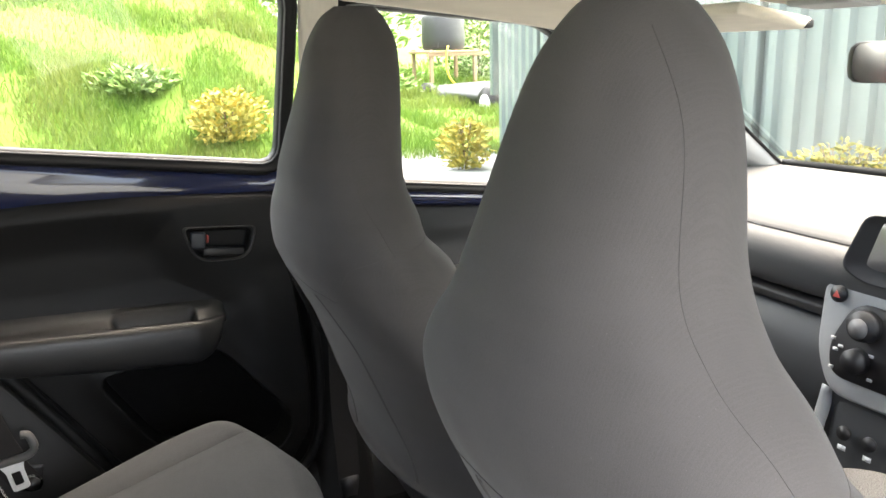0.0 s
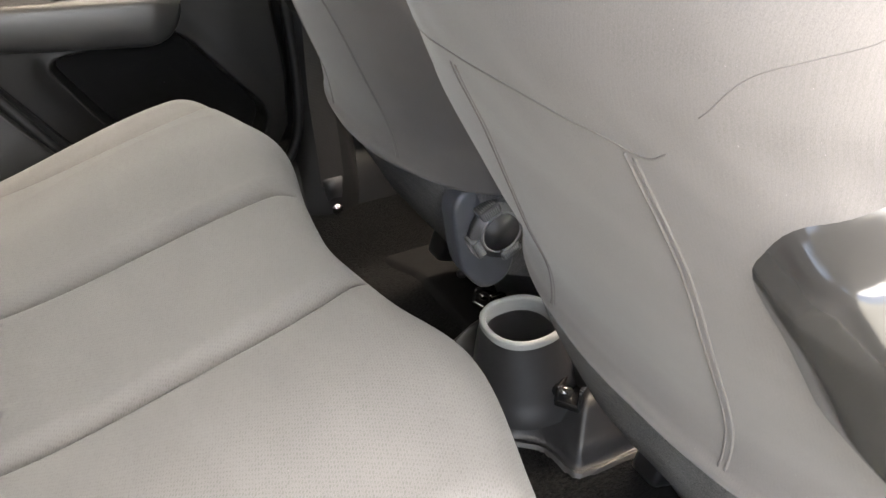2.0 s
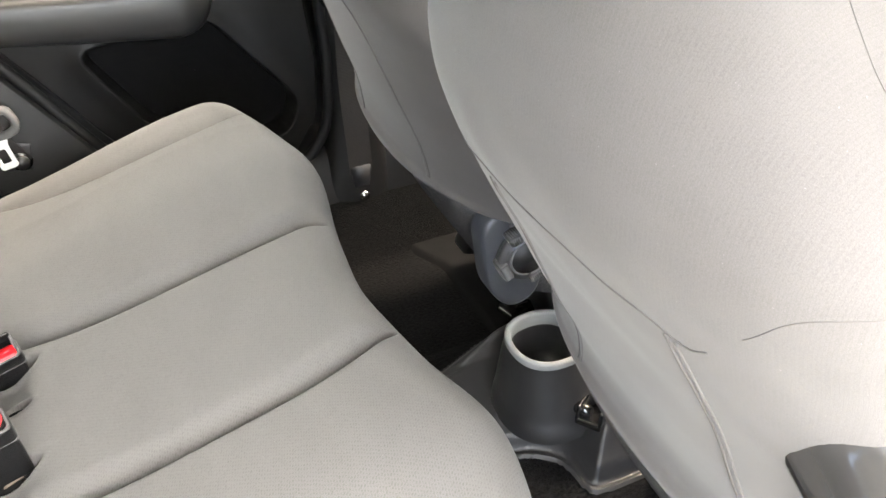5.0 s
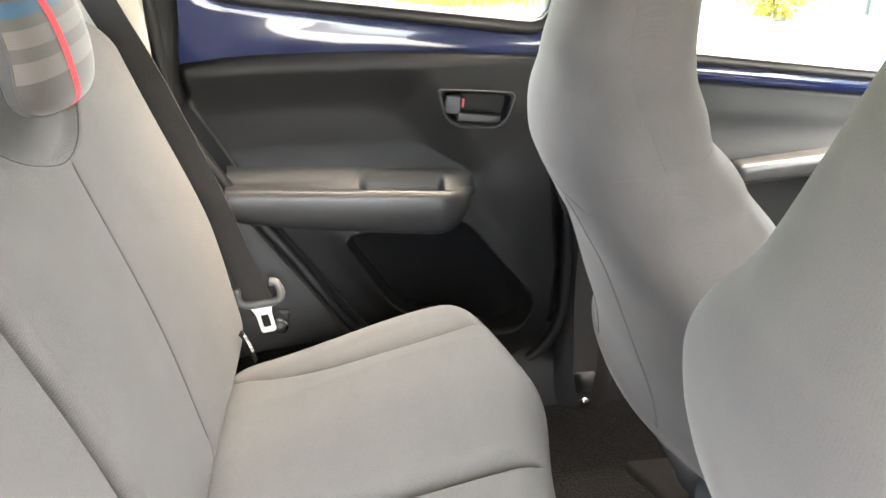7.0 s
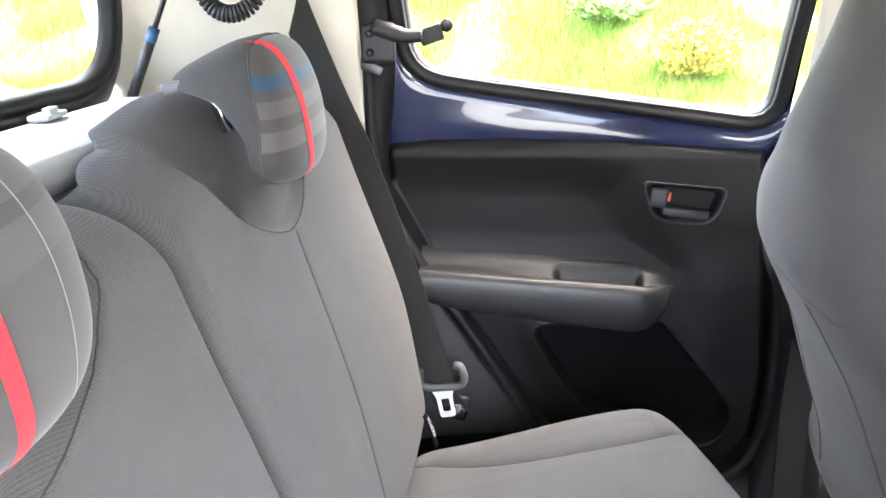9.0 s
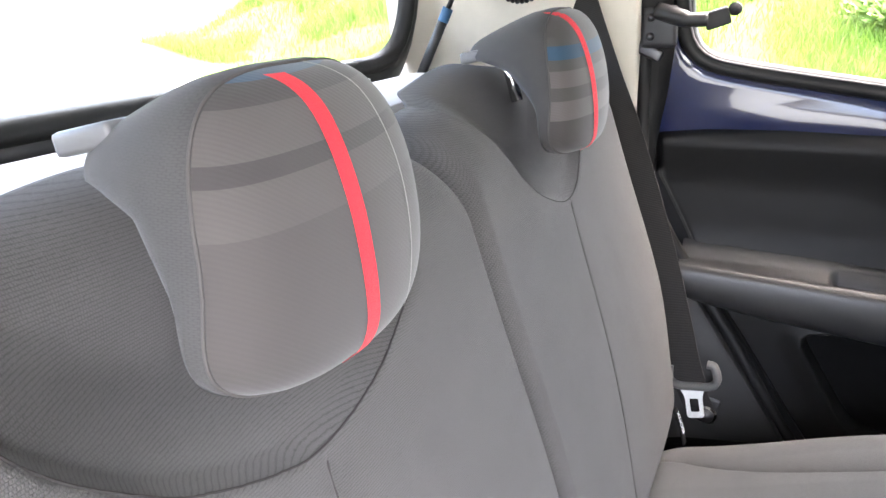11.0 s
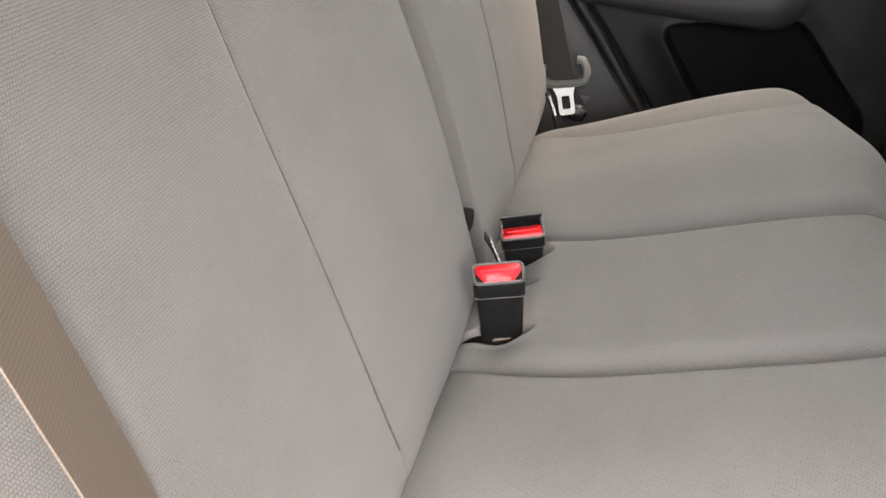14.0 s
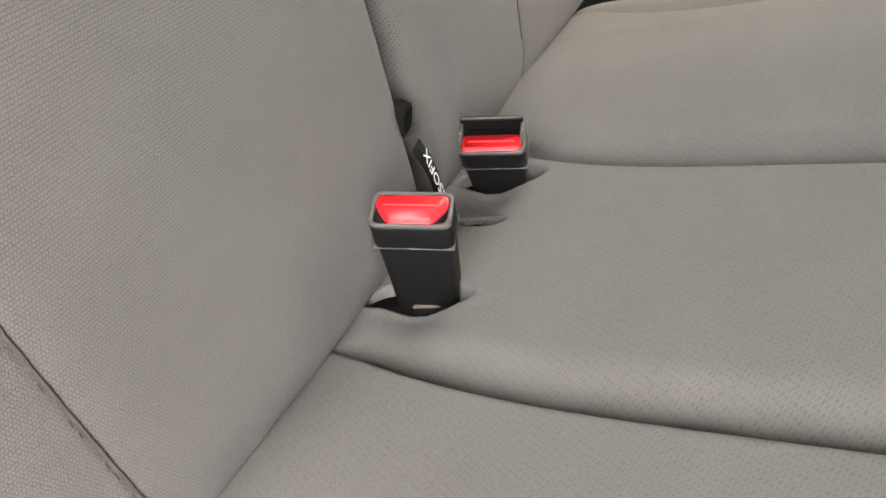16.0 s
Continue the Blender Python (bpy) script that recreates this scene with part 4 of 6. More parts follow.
def headrest(parent, hy, zc):
    W, HT = 0.0878, 0.0715
    flare, narrow = 0.10, 0.077
    dz = zc - 1.108
    a = np.linspace(0, 2 * np.pi, 96, endpoint=False)
    loop = np.stack([np.sign(np.cos(a)) * np.abs(np.cos(a)) ** (2 / 3.4), np.sign(np.sin(a)) * np.abs(np.sin(a)) ** (2 / 3.4)], 1)

    def outline(k):
        y = loop[:, 0] * W * k
        z = loop[:, 1] * HT * k
        y = y * (1 + flare * step(-z / HT) - narrow * step(z / HT)) + 0.06 * z
        return np.stack([y, zc + z], 1)

    def face_x(z):
        h = np.asarray(z) - zc
        return -0.0904 - 0.16 * h - 2.9 * h * h

    def front(k, d=0.0):
        o = outline(k)
        fall = 0.022 * (1 - np.sqrt(max(0.0, 1 - k ** 9)))
        return np.stack([face_x(o[:, 1]) - fall - 2.1 * o[:, 0] ** 2 + d, hy + o[:, 0], o[:, 1]], 1)

    def rear(k):
        o = outline(k)
        deep = np.interp(o[:, 1] - dz, [1.02, 1.050, 1.075, 1.105, 1.122, 1.131, 1.165, 1.18], [0.004, 0.008, 0.028, 0.062, 0.080, 0.122, 0.122, 0.115])
        e = np.sqrt(max(0.0, 1 - k ** 5))
        f = front(k)[:, 0]
        x = f - deep * (0.10 + 0.90 * e)
        z = o[:, 1].copy()
        t = np.clip((-0.145 - x) / 0.09, 0, 1)
        zu = 1.130 + dz
        z = np.where(z > zu, zu + (z - zu) * (1 - 0.62 * t), z)
        return np.stack([x, hy + o[:, 0] * (1 - 0.25 * t), z], 1)

    ks = [0.02, 0.3, 0.5, 0.65, 0.78, 0.87, 0.93, 0.965, 0.985, 0.995, 1.0]
    shell = surface("headrest", [front(k) for k in ks] + [rear(k) for k in (0.999, 0.99, 0.975, 0.95, 0.92, 0.88, 0.83, 0.77, 0.7, 0.6, 0.5, 0.4, 0.3, 0.15, 0.02)], CLOTH_DARK, parent, close_u=True, caps=True, label="small padded head restraint in grey cloth")
    fk = np.linspace(0.0, 0.982, 44)
    panel = surface("front_panel", [front(k, 0.0024 * float(step((0.984 - k) / 0.03)) + 0.0004) for k in fk], PLAID if hy > 0 else PLAID_HIGH, shell, close_u=True, label="plaid cloth front with blue and brown bands")
    recentre(panel, (-0.10, hy, zc))
    tube("piping", front(0.986, 0.0004), 0.0009, SEAM_SOFT, shell, 6, (1, 0, 0), closed=True)

    def lift_at(y, z):
        h = z - zc
        taper = 1 + flare * float(step(-h / HT)) - narrow * float(step(h / HT))
        k = min(1.0, (abs((y - 0.06 * h) / (W * taper)) ** 3.4 + abs(h / HT) ** 3.4) ** (1 / 3.4))
        x = float(face_x(z)) - 0.022 * (1 - math.sqrt(max(0.0, 1 - k ** 9))) - 2.1 * y * y
        return x + 0.0012 + 0.0024 * float(step((0.984 - k) / 0.03))

    def strip(name, path, w, mat, label):
        c = spline([(dy, 0, zc + h) for dy, h in path], 60)
        rows = []
        for p in c:
            rows.append([(lift_at(p[0] + q * w, p[2]), hy + p[0] + q * w, p[2]) for q in (-1, -0.5, 0, 0.5, 1)])
        return surface(name, rows, mat, shell, label=label)

    red = [(-0.041, 0.0675), (-0.038, 0.045), (-0.036, 0.010), (-0.034, -0.015), (-0.029, -0.040), (-0.021, -0.062), (-0.026, -0.0705)] if hy > 0 else [(-0.0225, 0.0680), (-0.0185, 0.061), (-0.0160, 0.047), (-0.0150, 0.015), (-0.0140, -0.010), (-0.0118, -0.030), (-0.0095, -0.048), (-0.0105, -0.062), (-0.0170, -0.0710)]
    strip("red_stripe", red, 0.0058, RED_CLOTH, "red woven stripe")
    strip("thin_stripe", [(0.012, 0.0705), (0.028, 0.056), (0.037, 0.025), (0.038, -0.01), (0.036, -0.04), (0.034, -0.058)], 0.0007, PALE_THREAD, "thin pale woven line")
    for dy in (-0.045, 0.045):
        part("headrest_post", rod(0.006, 0.05, pose(-0.172, hy + dy, 1.118, 0, -16, 0), 14), CHROME, shell, "polished steel post")
    part("post_guide", box((0.036, 0.022, 0.012), pose(-0.206, hy - 0.045, 1.139, 0, -12, 0), 0.003), SATIN, shell, "grey plastic post guide")


def bench():
    seat = base("rear_bench_seat", (0.15, 0, 0.42), "grey cloth rear bench seat with split backrest and two head restraints", "rear seat")
    cushion(seat)
    backrest(seat, 0.047, 0.595, 0.290, 0.284, -0.050, 1.100, [(0.085, 1.16), (0.110, 1.100), (0.130, 1.069), (0.156, 1.041), (0.191, 1.016), (0.230, 0.999), (0.270, 0.989), (0.308, 0.991), (0.345, 1.004), (0.378, 1.03), (0.405, 1.07), (0.42, 1.16)])
    backrest(seat, -0.575, 0.037, -0.216, -0.228, 0.050, 1.089, [(-0.43, 1.16), (-0.386, 1.077), (-0.363, 1.044), (-0.325, 1.014), (-0.299, 1.001), (-0.266, 0.989), (-0.231, 0.982), (-0.179, 0.987), (-0.128, 1.003), (-0.085, 1.030), (-0.055, 1.070), (-0.04, 1.16)])
    # near-black discs down in the buckle slits, coloured for the shade inside
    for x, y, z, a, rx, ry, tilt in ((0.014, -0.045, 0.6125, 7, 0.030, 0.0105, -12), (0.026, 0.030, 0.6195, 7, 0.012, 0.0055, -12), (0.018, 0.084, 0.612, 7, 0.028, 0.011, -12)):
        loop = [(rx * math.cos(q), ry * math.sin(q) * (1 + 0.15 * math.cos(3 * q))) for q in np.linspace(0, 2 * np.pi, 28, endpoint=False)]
        part("slit_shade", plate(loop, 0.004, pose(x, y, z - 0.002, 0, tilt, a), 0.001), SHADE_AND_TRIM, seat, "near-black disc for the shade inside a cushion slit")
    headrest(seat, 0.2993, 1.1128)
    headrest(seat, -0.2067, 1.099)
    return seat


bench()


# ---- front seats ----
SECTIONS = np.array([
    (0.655, 0.480, 0.710, 0.216), (0.665, 0.478, 0.704, 0.262), (0.680, 0.480, 0.705, 0.270), (0.720, 0.468, 0.700, 0.264), (0.780, 0.437, 0.665, 0.264),
    (0.860, 0.397, 0.602, 0.255), (0.900, 0.374, 0.582, 0.226), (0.940, 0.353, 0.548, 0.198), (0.970, 0.341, 0.530, 0.191), (1.000, 0.338, 0.502, 0.181),
    (1.030, 0.339, 0.496, 0.159), (1.060, 0.344, 0.489, 0.127), (1.100, 0.349, 0.493, 0.098), (1.175, 0.376, 0.498, 0.079),
    (1.217, 0.388, 0.501, 0.055), (1.246, 0.406, 0.488, 0.030), (1.260, 0.425, 0.475, 0.010)])


def front_seat(s, cy, dx, label):
    seat = base("front_seat", (0.70 + dx, cy, 0.36), label, "car seat", "front seats")
    tab = spline(SECTIONS, 150)
    if s > 0:
        tab[:, 0] += 0.020 * step((tab[:, 0] - 1.10) / 0.16)
    zz = tab[:, 0]
    EXP = 2.3
    def at(th, z, d=0.0):
        """th: 0 at the back's middle, 90 at the outboard side."""
        xb, xf, b = (np.interp(z, zz, tab[:, k]) for k in (1, 2, 3))
        d += 0.0016 * noise.noise((th * 0.035, z * 16, cy * 9)) + 0.0012 * noise.noise((th * 0.09, z * 38 + th * 0.06, cy * 5)) * math.exp(-((z - 0.93) / 0.06) ** 2)
        a, cx = (xf - xb) / 2 + d, (xf + xb) / 2
        c, q = math.cos(radians(th)), math.sin(radians(th))
        lean = (0.032 * float(step((0.90 - z) / 0.25))) if s > 0 else 0.0
        return (dx - lean + cx - a * np.sign(c) * abs(c) ** (2 / EXP), cy + s * (b + d) * np.sign(q) * abs(q) ** (2 / EXP), z)
    ths = np.linspace(-180, 180, 144, endpoint=False)
    back = surface("backrest", [[at(t, z) for t in ths] for z in zz], COVER, seat, close_u=True, caps=True, label="tall grey stretch-covered backrest with built-in head restraint")
    def th_of(dy, z):
        b = np.interp(z, zz, tab[:, 3])
        return math.degrees(math.asin(min(0.999, abs(dy) / b) ** (EXP / 2))) * np.sign(dy)
    def seam(name, pts, r, mat, d=0.0):
        path = spline([(dy, 0, z) for dy, z in pts], 60)
        tube(name, [at(th_of(p[0], p[2]), p[2], d) for p in path], r, mat, back, 6)
    # sewn lines of the cover, by angle round the backrest and height
    def line(name, pts, r, mat, d=0.0):
        path = spline([(th, 0, z) for th, z in pts], 70)
        tube(name, [at(p[0], p[2], d) for p in path], r, mat, back, 6)
    for o in (1, -1):
        line("seam", [(0, 0.940), (o * 20, 0.937), (o * 29, 0.934), (o * 34, 0.940)], 0.0006, SEAM_SOFT)
        line("seam", [(o * 42, 0.962), (o * 53, 0.983), (o * 75, 0.996), (o * 95, 1.003), (o * 130, 1.008)], 0.0003, SEAM_SOFT)
        line("seam", [(o * 88, 0.999), (o * 84, 1.025), (o * 79, 1.06), (o * 77, 1.12), (o * 74, 1.20), (o * 70, 1.235)], 0.0003, SEAM_SOFT)
    seam("seam", [(0.084, 0.672), (0.098, 0.77), (0.105, 0.869), (0.097, 0.932)], 0.0009, SEAM_SOFT)
    seam("welt", [(0.0895, 0.672), (0.1035, 0.77), (0.1105, 0.869), (0.1025, 0.932)], 0.0019, COVER, -0.0012)
    seam("seam", [(-0.124, 0.672), (-0.110, 0.74), (-0.090, 0.81), (-0.070, 0.868), (-0.052, 0.93)], 0.0008, SEAM_SOFT)
    seam("welt", [(-0.119, 0.672), (-0.105, 0.74), (-0.085, 0.81), (-0.065, 0.868), (-0.047, 0.93)], 0.0018, COVER, -0.0012)
    # hard shield on the outboard rear corner: a rounded pad, its outline in degrees round the seat and height
    TH, ZZ = np.meshgrid(np.linspace(26, 135, 180), np.linspace(0.735, 0.955, 150))
    edge = round_loop([(x * 0.0030, z) for x, z in ((33.5, 0.885), (36.5, 0.80), (50, 0.752), (78, 0.745), (128, 0.75), (128, 0.945), (74, 0.940), (47, 0.920))], 0.02, 6)
    dd = -inside(TH * 0.0030, ZZ, edge)
    lift = 0.021 * step((dd + 0.010) / 0.026) - 0.007
    lift = lift + step(dd / 0.012) * 0.011 * np.maximum(0, 1 - np.sqrt(((TH - 53) / 14) ** 2 + 0.01))
    top_d = np.interp(TH, [38, 46, 75, 128], [0.905, 0.925, 0.945, 0.945]) - ZZ
    lift = lift - 0.0045 * step((top_d - 0.026) / 0.004) * step((TH - 57) / 5)
    rows = [[at(float(a), float(z), 0.001 + float(l)) for a, z, l in zip(*r)] for r in zip(TH, ZZ, lift)]
    surface("side_shield", rows, SHIELD, seat, label="glossy grey moulded plastic side shield")
    # felt skirt below the backrest, over the dark seat base
    def shell(name, zs, xbs, bs, mat, lab):
        rows = []
        for z, xb, b in zip(zs, xbs, bs):
            row = []
            for th in np.linspace(-180, 180, 90, endpoint=False):
                c, q = math.cos(radians(th)), math.sin(radians(th))
                h, cx = (1.02 - xb) / 2, (1.02 + xb) / 2
                row.append((dx * 0.4 + cx - h * np.sign(c) * abs(c) ** 0.5, cy + s * b * np.sign(q) * abs(q) ** 0.40, z))
            rows.append(row)
        surface(name, rows, mat, seat, close_u=True, caps=True, label=lab)
    shell("seat_skirt", [0.498, 0.510, 0.54, 0.58, 0.62, 0.66, 0.69], [0.575, 0.560, 0.545, 0.525, 0.507, 0.492, 0.50], [0.215, 0.226, 0.232, 0.236, 0.240, 0.242, 0.22], CARPET, "dark felt skirt round the seat base")
    shell("seat_base", [0.345, 0.36, 0.50, 0.54], [0.70, 0.66, 0.60, 0.57], [0.17, 0.18, 0.19, 0.19], BLACK, "black steel seat base")
    rows = []
    for u in np.linspace(-1, 1, 40):
        w = (1 - abs(u) ** 4) ** 0.25 if abs(u) < 1 else 0.02
        rows.append([(dx + 0.82 + 0.23 * math.cos(t) * w, cy + u * 0.225, 0.615 + 0.02 * abs(u) ** 2 + 0.06 * math.sin(t) * w) for t in np.linspace(0, 2 * np.pi, 40, endpoint=False)])
    surface("cushion", rows, COVER, seat, close_u=True, caps=True, label="grey cloth seat cushion")
    # recliner covers and the knurled knob on the inboard side
    iy = cy - s * (0.200 if s > 0 else 0.222)
    rx = 0.548 + dx * 0.6
    L = resample(round_loop([(-0.050, 0.055), (-0.010, 0.075), (0.045, 0.07), (0.05, 0.0), (0.03, -0.075), (-0.005, -0.085), (-0.038, -0.045)], 0.03, 5), 60)
    rows = [np.stack([rx + L[:, 0] * k, np.full(60, iy - s * d), 0.590 + L[:, 1] * k], 1) for k, d in ((1, -0.02), (1, 0.004), (0.97, 0.008), (0.9, 0.010), (0.01, 0.010))]
    if s < 0:
        rows = [np.stack([r[:, 0] + 0.06, r[:, 1] - 0.03, r[:, 2]], 1) for r in rows]
    plate_ob = surface("recliner_cover", rows, RECLINER, seat, close_u=True, label="dark plastic recliner cover")
    oct8 = []
    for k in range(16):
        r = 0.038 if k % 4 in (0, 1) else 0.035
        oct8.append((r * math.cos(2 * np.pi * k / 16), r * math.sin(2 * np.pi * k / 16)))
    turn = pose(rx + 0.006 + (0.06 if s < 0 else 0), iy - s * 0.010 - (0.03 if s < 0 else 0), 0.600, 90 * s, 0, 0)
    knob = part("recliner_knob", plate(oct8, 0.018, turn, 0.003), KNOB, plate_ob, "grey octagonal turning knob", True)
    for a in range(25, 385, 90):
        gm = turn @ pose(0, 0, 0, 0, 0, a)
        grip = part("grip", box((0.012, 0.027, 0.021), gm @ pose(0.0335, 0, 0.0105), 0.003, 3), KNOB, plate_ob, "ribbed grip of the knob")
        bm = bmesh.new()
        for r in np.linspace(-0.0095, 0.0095, 8):
            bmesh.ops.create_cube(bm, size=1.0, matrix=gm @ pose(0.0335, float(r), 0.0214) @ Matrix.Diagonal((0.009, 0.0012, 0.0016, 1)))
            bmesh.ops.create_cube(bm, size=1.0, matrix=gm @ pose(0.0398, float(r), 0.0105) @ Matrix.Diagonal((0.0012, 0.0012, 0.014, 1)))
        part("ribs", bm, SATIN, grip)
    ring = [tuple(turn @ Vector((0.0255 * math.cos(a), 0.0255 * math.sin(a), 0.0195))) for a in np.linspace(0, 2 * np.pi, 48, endpoint=False)]
    tube("knob_ring", ring, 0.0016, SATIN, plate_ob, 8, (1, 0, 0), closed=True, label="pale ring round the knob cap")
    part("knob_cap", rod(0.024, 0.004, turn @ pose(0, 0, 0.019), 32, bevel=0.001), BLACK, plate_ob, "flat black knob cap")
    L2 = resample(round_loop([(-0.07, 0.05), (0.02, 0.085), (0.12, 0.06), (0.16, -0.03), (0.06, -0.075), (-0.05, -0.06)], 0.04, 5), 60)
    oy = cy + s * 0.212
    rows = [np.stack([dx + (0.60 if s > 0 else 0.530) + L2[:, 0] * k, np.full(60, oy + s * d), (0.585 if s > 0 else 0.630) + L2[:, 1] * k], 1) for k, d in ((1, -0.03), (1.0, 0.012), (0.94, 0.026), (0.8, 0.033), (0.01, 0.036))]
    surface("side_cover", rows, HINGE, seat, close_u=True, label="grey plastic outboard hinge cover")
    for o in (-0.165, 0.165):
        rail = part("rail", box((0.40, 0.035, 0.030), pose(0.90, cy + o, 0.335), 0.004), STEEL, seat, "black steel seat rail")
        part("rail_foot", box((0.05, 0.045, 0.05), pose(0.70, cy + o, 0.335, 0, 20, 0), 0.008), STEEL, rail)
    return seat


front_seat(-1, -0.290, 0.002, "grey stretch-covered front seat with moulded side shield, driver's side")
front_seat(1, 0.291, 0.037, "grey stretch-covered front seat with recliner knob, passenger side")


# ---- belts and buckles ----
def rear_belt(s):
    belt = base("seat_belt", (0.02, s * 0.63, 0.57), "dark webbing rear seat belt with grey guide and steel tongue" if s > 0 else "worn pale webbing rear seat belt hanging down", "seat belt", "rear seat belts")
    if s > 0:
        web = ribbon("webbing", spline([(-0.232, 0.600, 1.33), (-0.196, 0.618, 1.21), (-0.152, 0.622, 1.09), (-0.112, 0.624, 0.99), (-0.056, 0.626, 0.82), (-0.012, 0.626, 0.66), (0.0, 0.626, 0.625)], 60), (0.9, -0.15, 0.25), 0.046, 0.0015, WEB, belt)
        ribbon("webbing", spline([(-0.004, 0.630, 0.63), (0.004, 0.634, 0.60), (0.016, 0.637, 0.575), (0.022, 0.640, 0.56)], 14), (0.9, -0.15, 0.1), 0.046, 0.0015, WEB, belt)
        part("belt_slot", box((0.07, 0.02, 0.03), pose(-0.237, 0.597, 1.325, 0, 0, 0), 0.006), BLACK, belt)
        g = pose(0.002, 0.621, 0.636, 0, -10, -8)
        guide = tube("belt_guide", [tuple(g @ Vector(p)) for p in spline([(-0.034, 0, 0.018), (-0.036, 0, -0.004), (-0.024, 0, -0.014), (0, 0, -0.015), (0.024, 0, -0.014), (0.036, 0, -0.004), (0.034, 0, 0.018), (0.024, 0.0, 0.022)], 30)], 0.0065, BELT_GUIDE, belt, 10, label="grey plastic belt guide")
        t = pose(0.007, 0.618, 0.598, 80, -14, -8)
        L = resample(round_loop([(-0.020, 0.022), (0.020, 0.022), (0.013, 0.006), (0.013, -0.026), (-0.013, -0.026), (-0.013, 0.006)], 0.005, 4), 60)
        H = resample(round_loop([(-0.007, 0.004), (0.007, 0.004), (0.007, -0.017), (-0.007, -0.017)], 0.002, 4), 60)
        H = np.roll(H, 0, 0)
        j = int(np.argmin(np.linalg.norm(H / np.linalg.norm(H, axis=1, keepdims=True) - L[0] / np.linalg.norm(L[0]), axis=1)))
        H = np.roll(H, -j, 0)
        rows = [[tuple(t @ Vector((q[0], q[1], d))) for q in loop] for loop, d in ((L, -0.001), (L, 0.0015), (H, 0.0015), (H, -0.001))]
        surface("tongue", rows, SILVER, belt, close_u=True, close_v=True, smooth=False, label="bright steel tongue with a slot")
        part("anchor_plate", box((0.040, 0.006, 0.045), pose(0.022, 0.640, 0.575, 0, 10, 0), 0.004), BLACK, belt)
        part("anchor_bolt", rod(0.011, 0.010, pose(0.026, 0.629, 0.570, 90, 0, 0), 12, bevel=0.002), STEEL, belt, "dark anchor bolt")
        part("bolt_washer", rod(0.015, 0.003, pose(0.026, 0.633, 0.570, 90, 0, 0), 20, bevel=0.001), CHROME, belt, "bright washer")
    else:
        ribbon("webbing", spline([(-0.17, -0.500, 1.32), (-0.125, -0.470, 1.20), (-0.092, -0.452, 1.10), (-0.073, -0.447, 1.0), (-0.054, -0.443, 0.90), (-0.035, -0.440, 0.80), (-0.012, -0.450, 0.71), (0.012, -0.505, 0.60)], 70), (0.45, -0.88, 0.05), 0.046, 0.0007, WEB_PALE, belt)
        part("anchor_bolt", rod(0.011, 0.010, pose(0.012, -0.505, 0.59, 90, 0, 0), 12, bevel=0.002), STEEL, belt)


rear_belt(1)
rear_belt(-1)


def front_belt():
    belt = base("seat_belt", (0.56, 0.64, 0.36), "black front seat belt end bolted to the pillar foot", "seat belt")
    ribbon("webbing", spline([(0.575, 0.66, 1.10), (0.562, 0.648, 0.80), (0.553, 0.642, 0.60), (0.556, 0.640, 0.48), (0.557, 0.638, 0.41)], 40), (1, 0, 0), 0.044, 0.0015, WEB, belt)
    part("end_plate", plate(round_loop([(-0.021, 0.030), (0.021, 0.030), (0.013, -0.024), (-0.013, -0.024)], 0.008, 4), 0.004, pose(0.557, 0.640, 0.395, 90, 0, 0), 0.001), BLACK, belt, "black steel end plate")
    part("anchor_bolt", rod(0.011, 0.012, pose(0.558, 0.634, 0.362, 90, 0, 0), 6, bevel=0.001), CHROME, belt, "bright hexagonal anchor bolt")
    part("bolt_washer", rod(0.015, 0.003, pose(0.558, 0.637, 0.362, 90, 0, 0), 20, bevel=0.001), STEEL, belt)


front_belt()


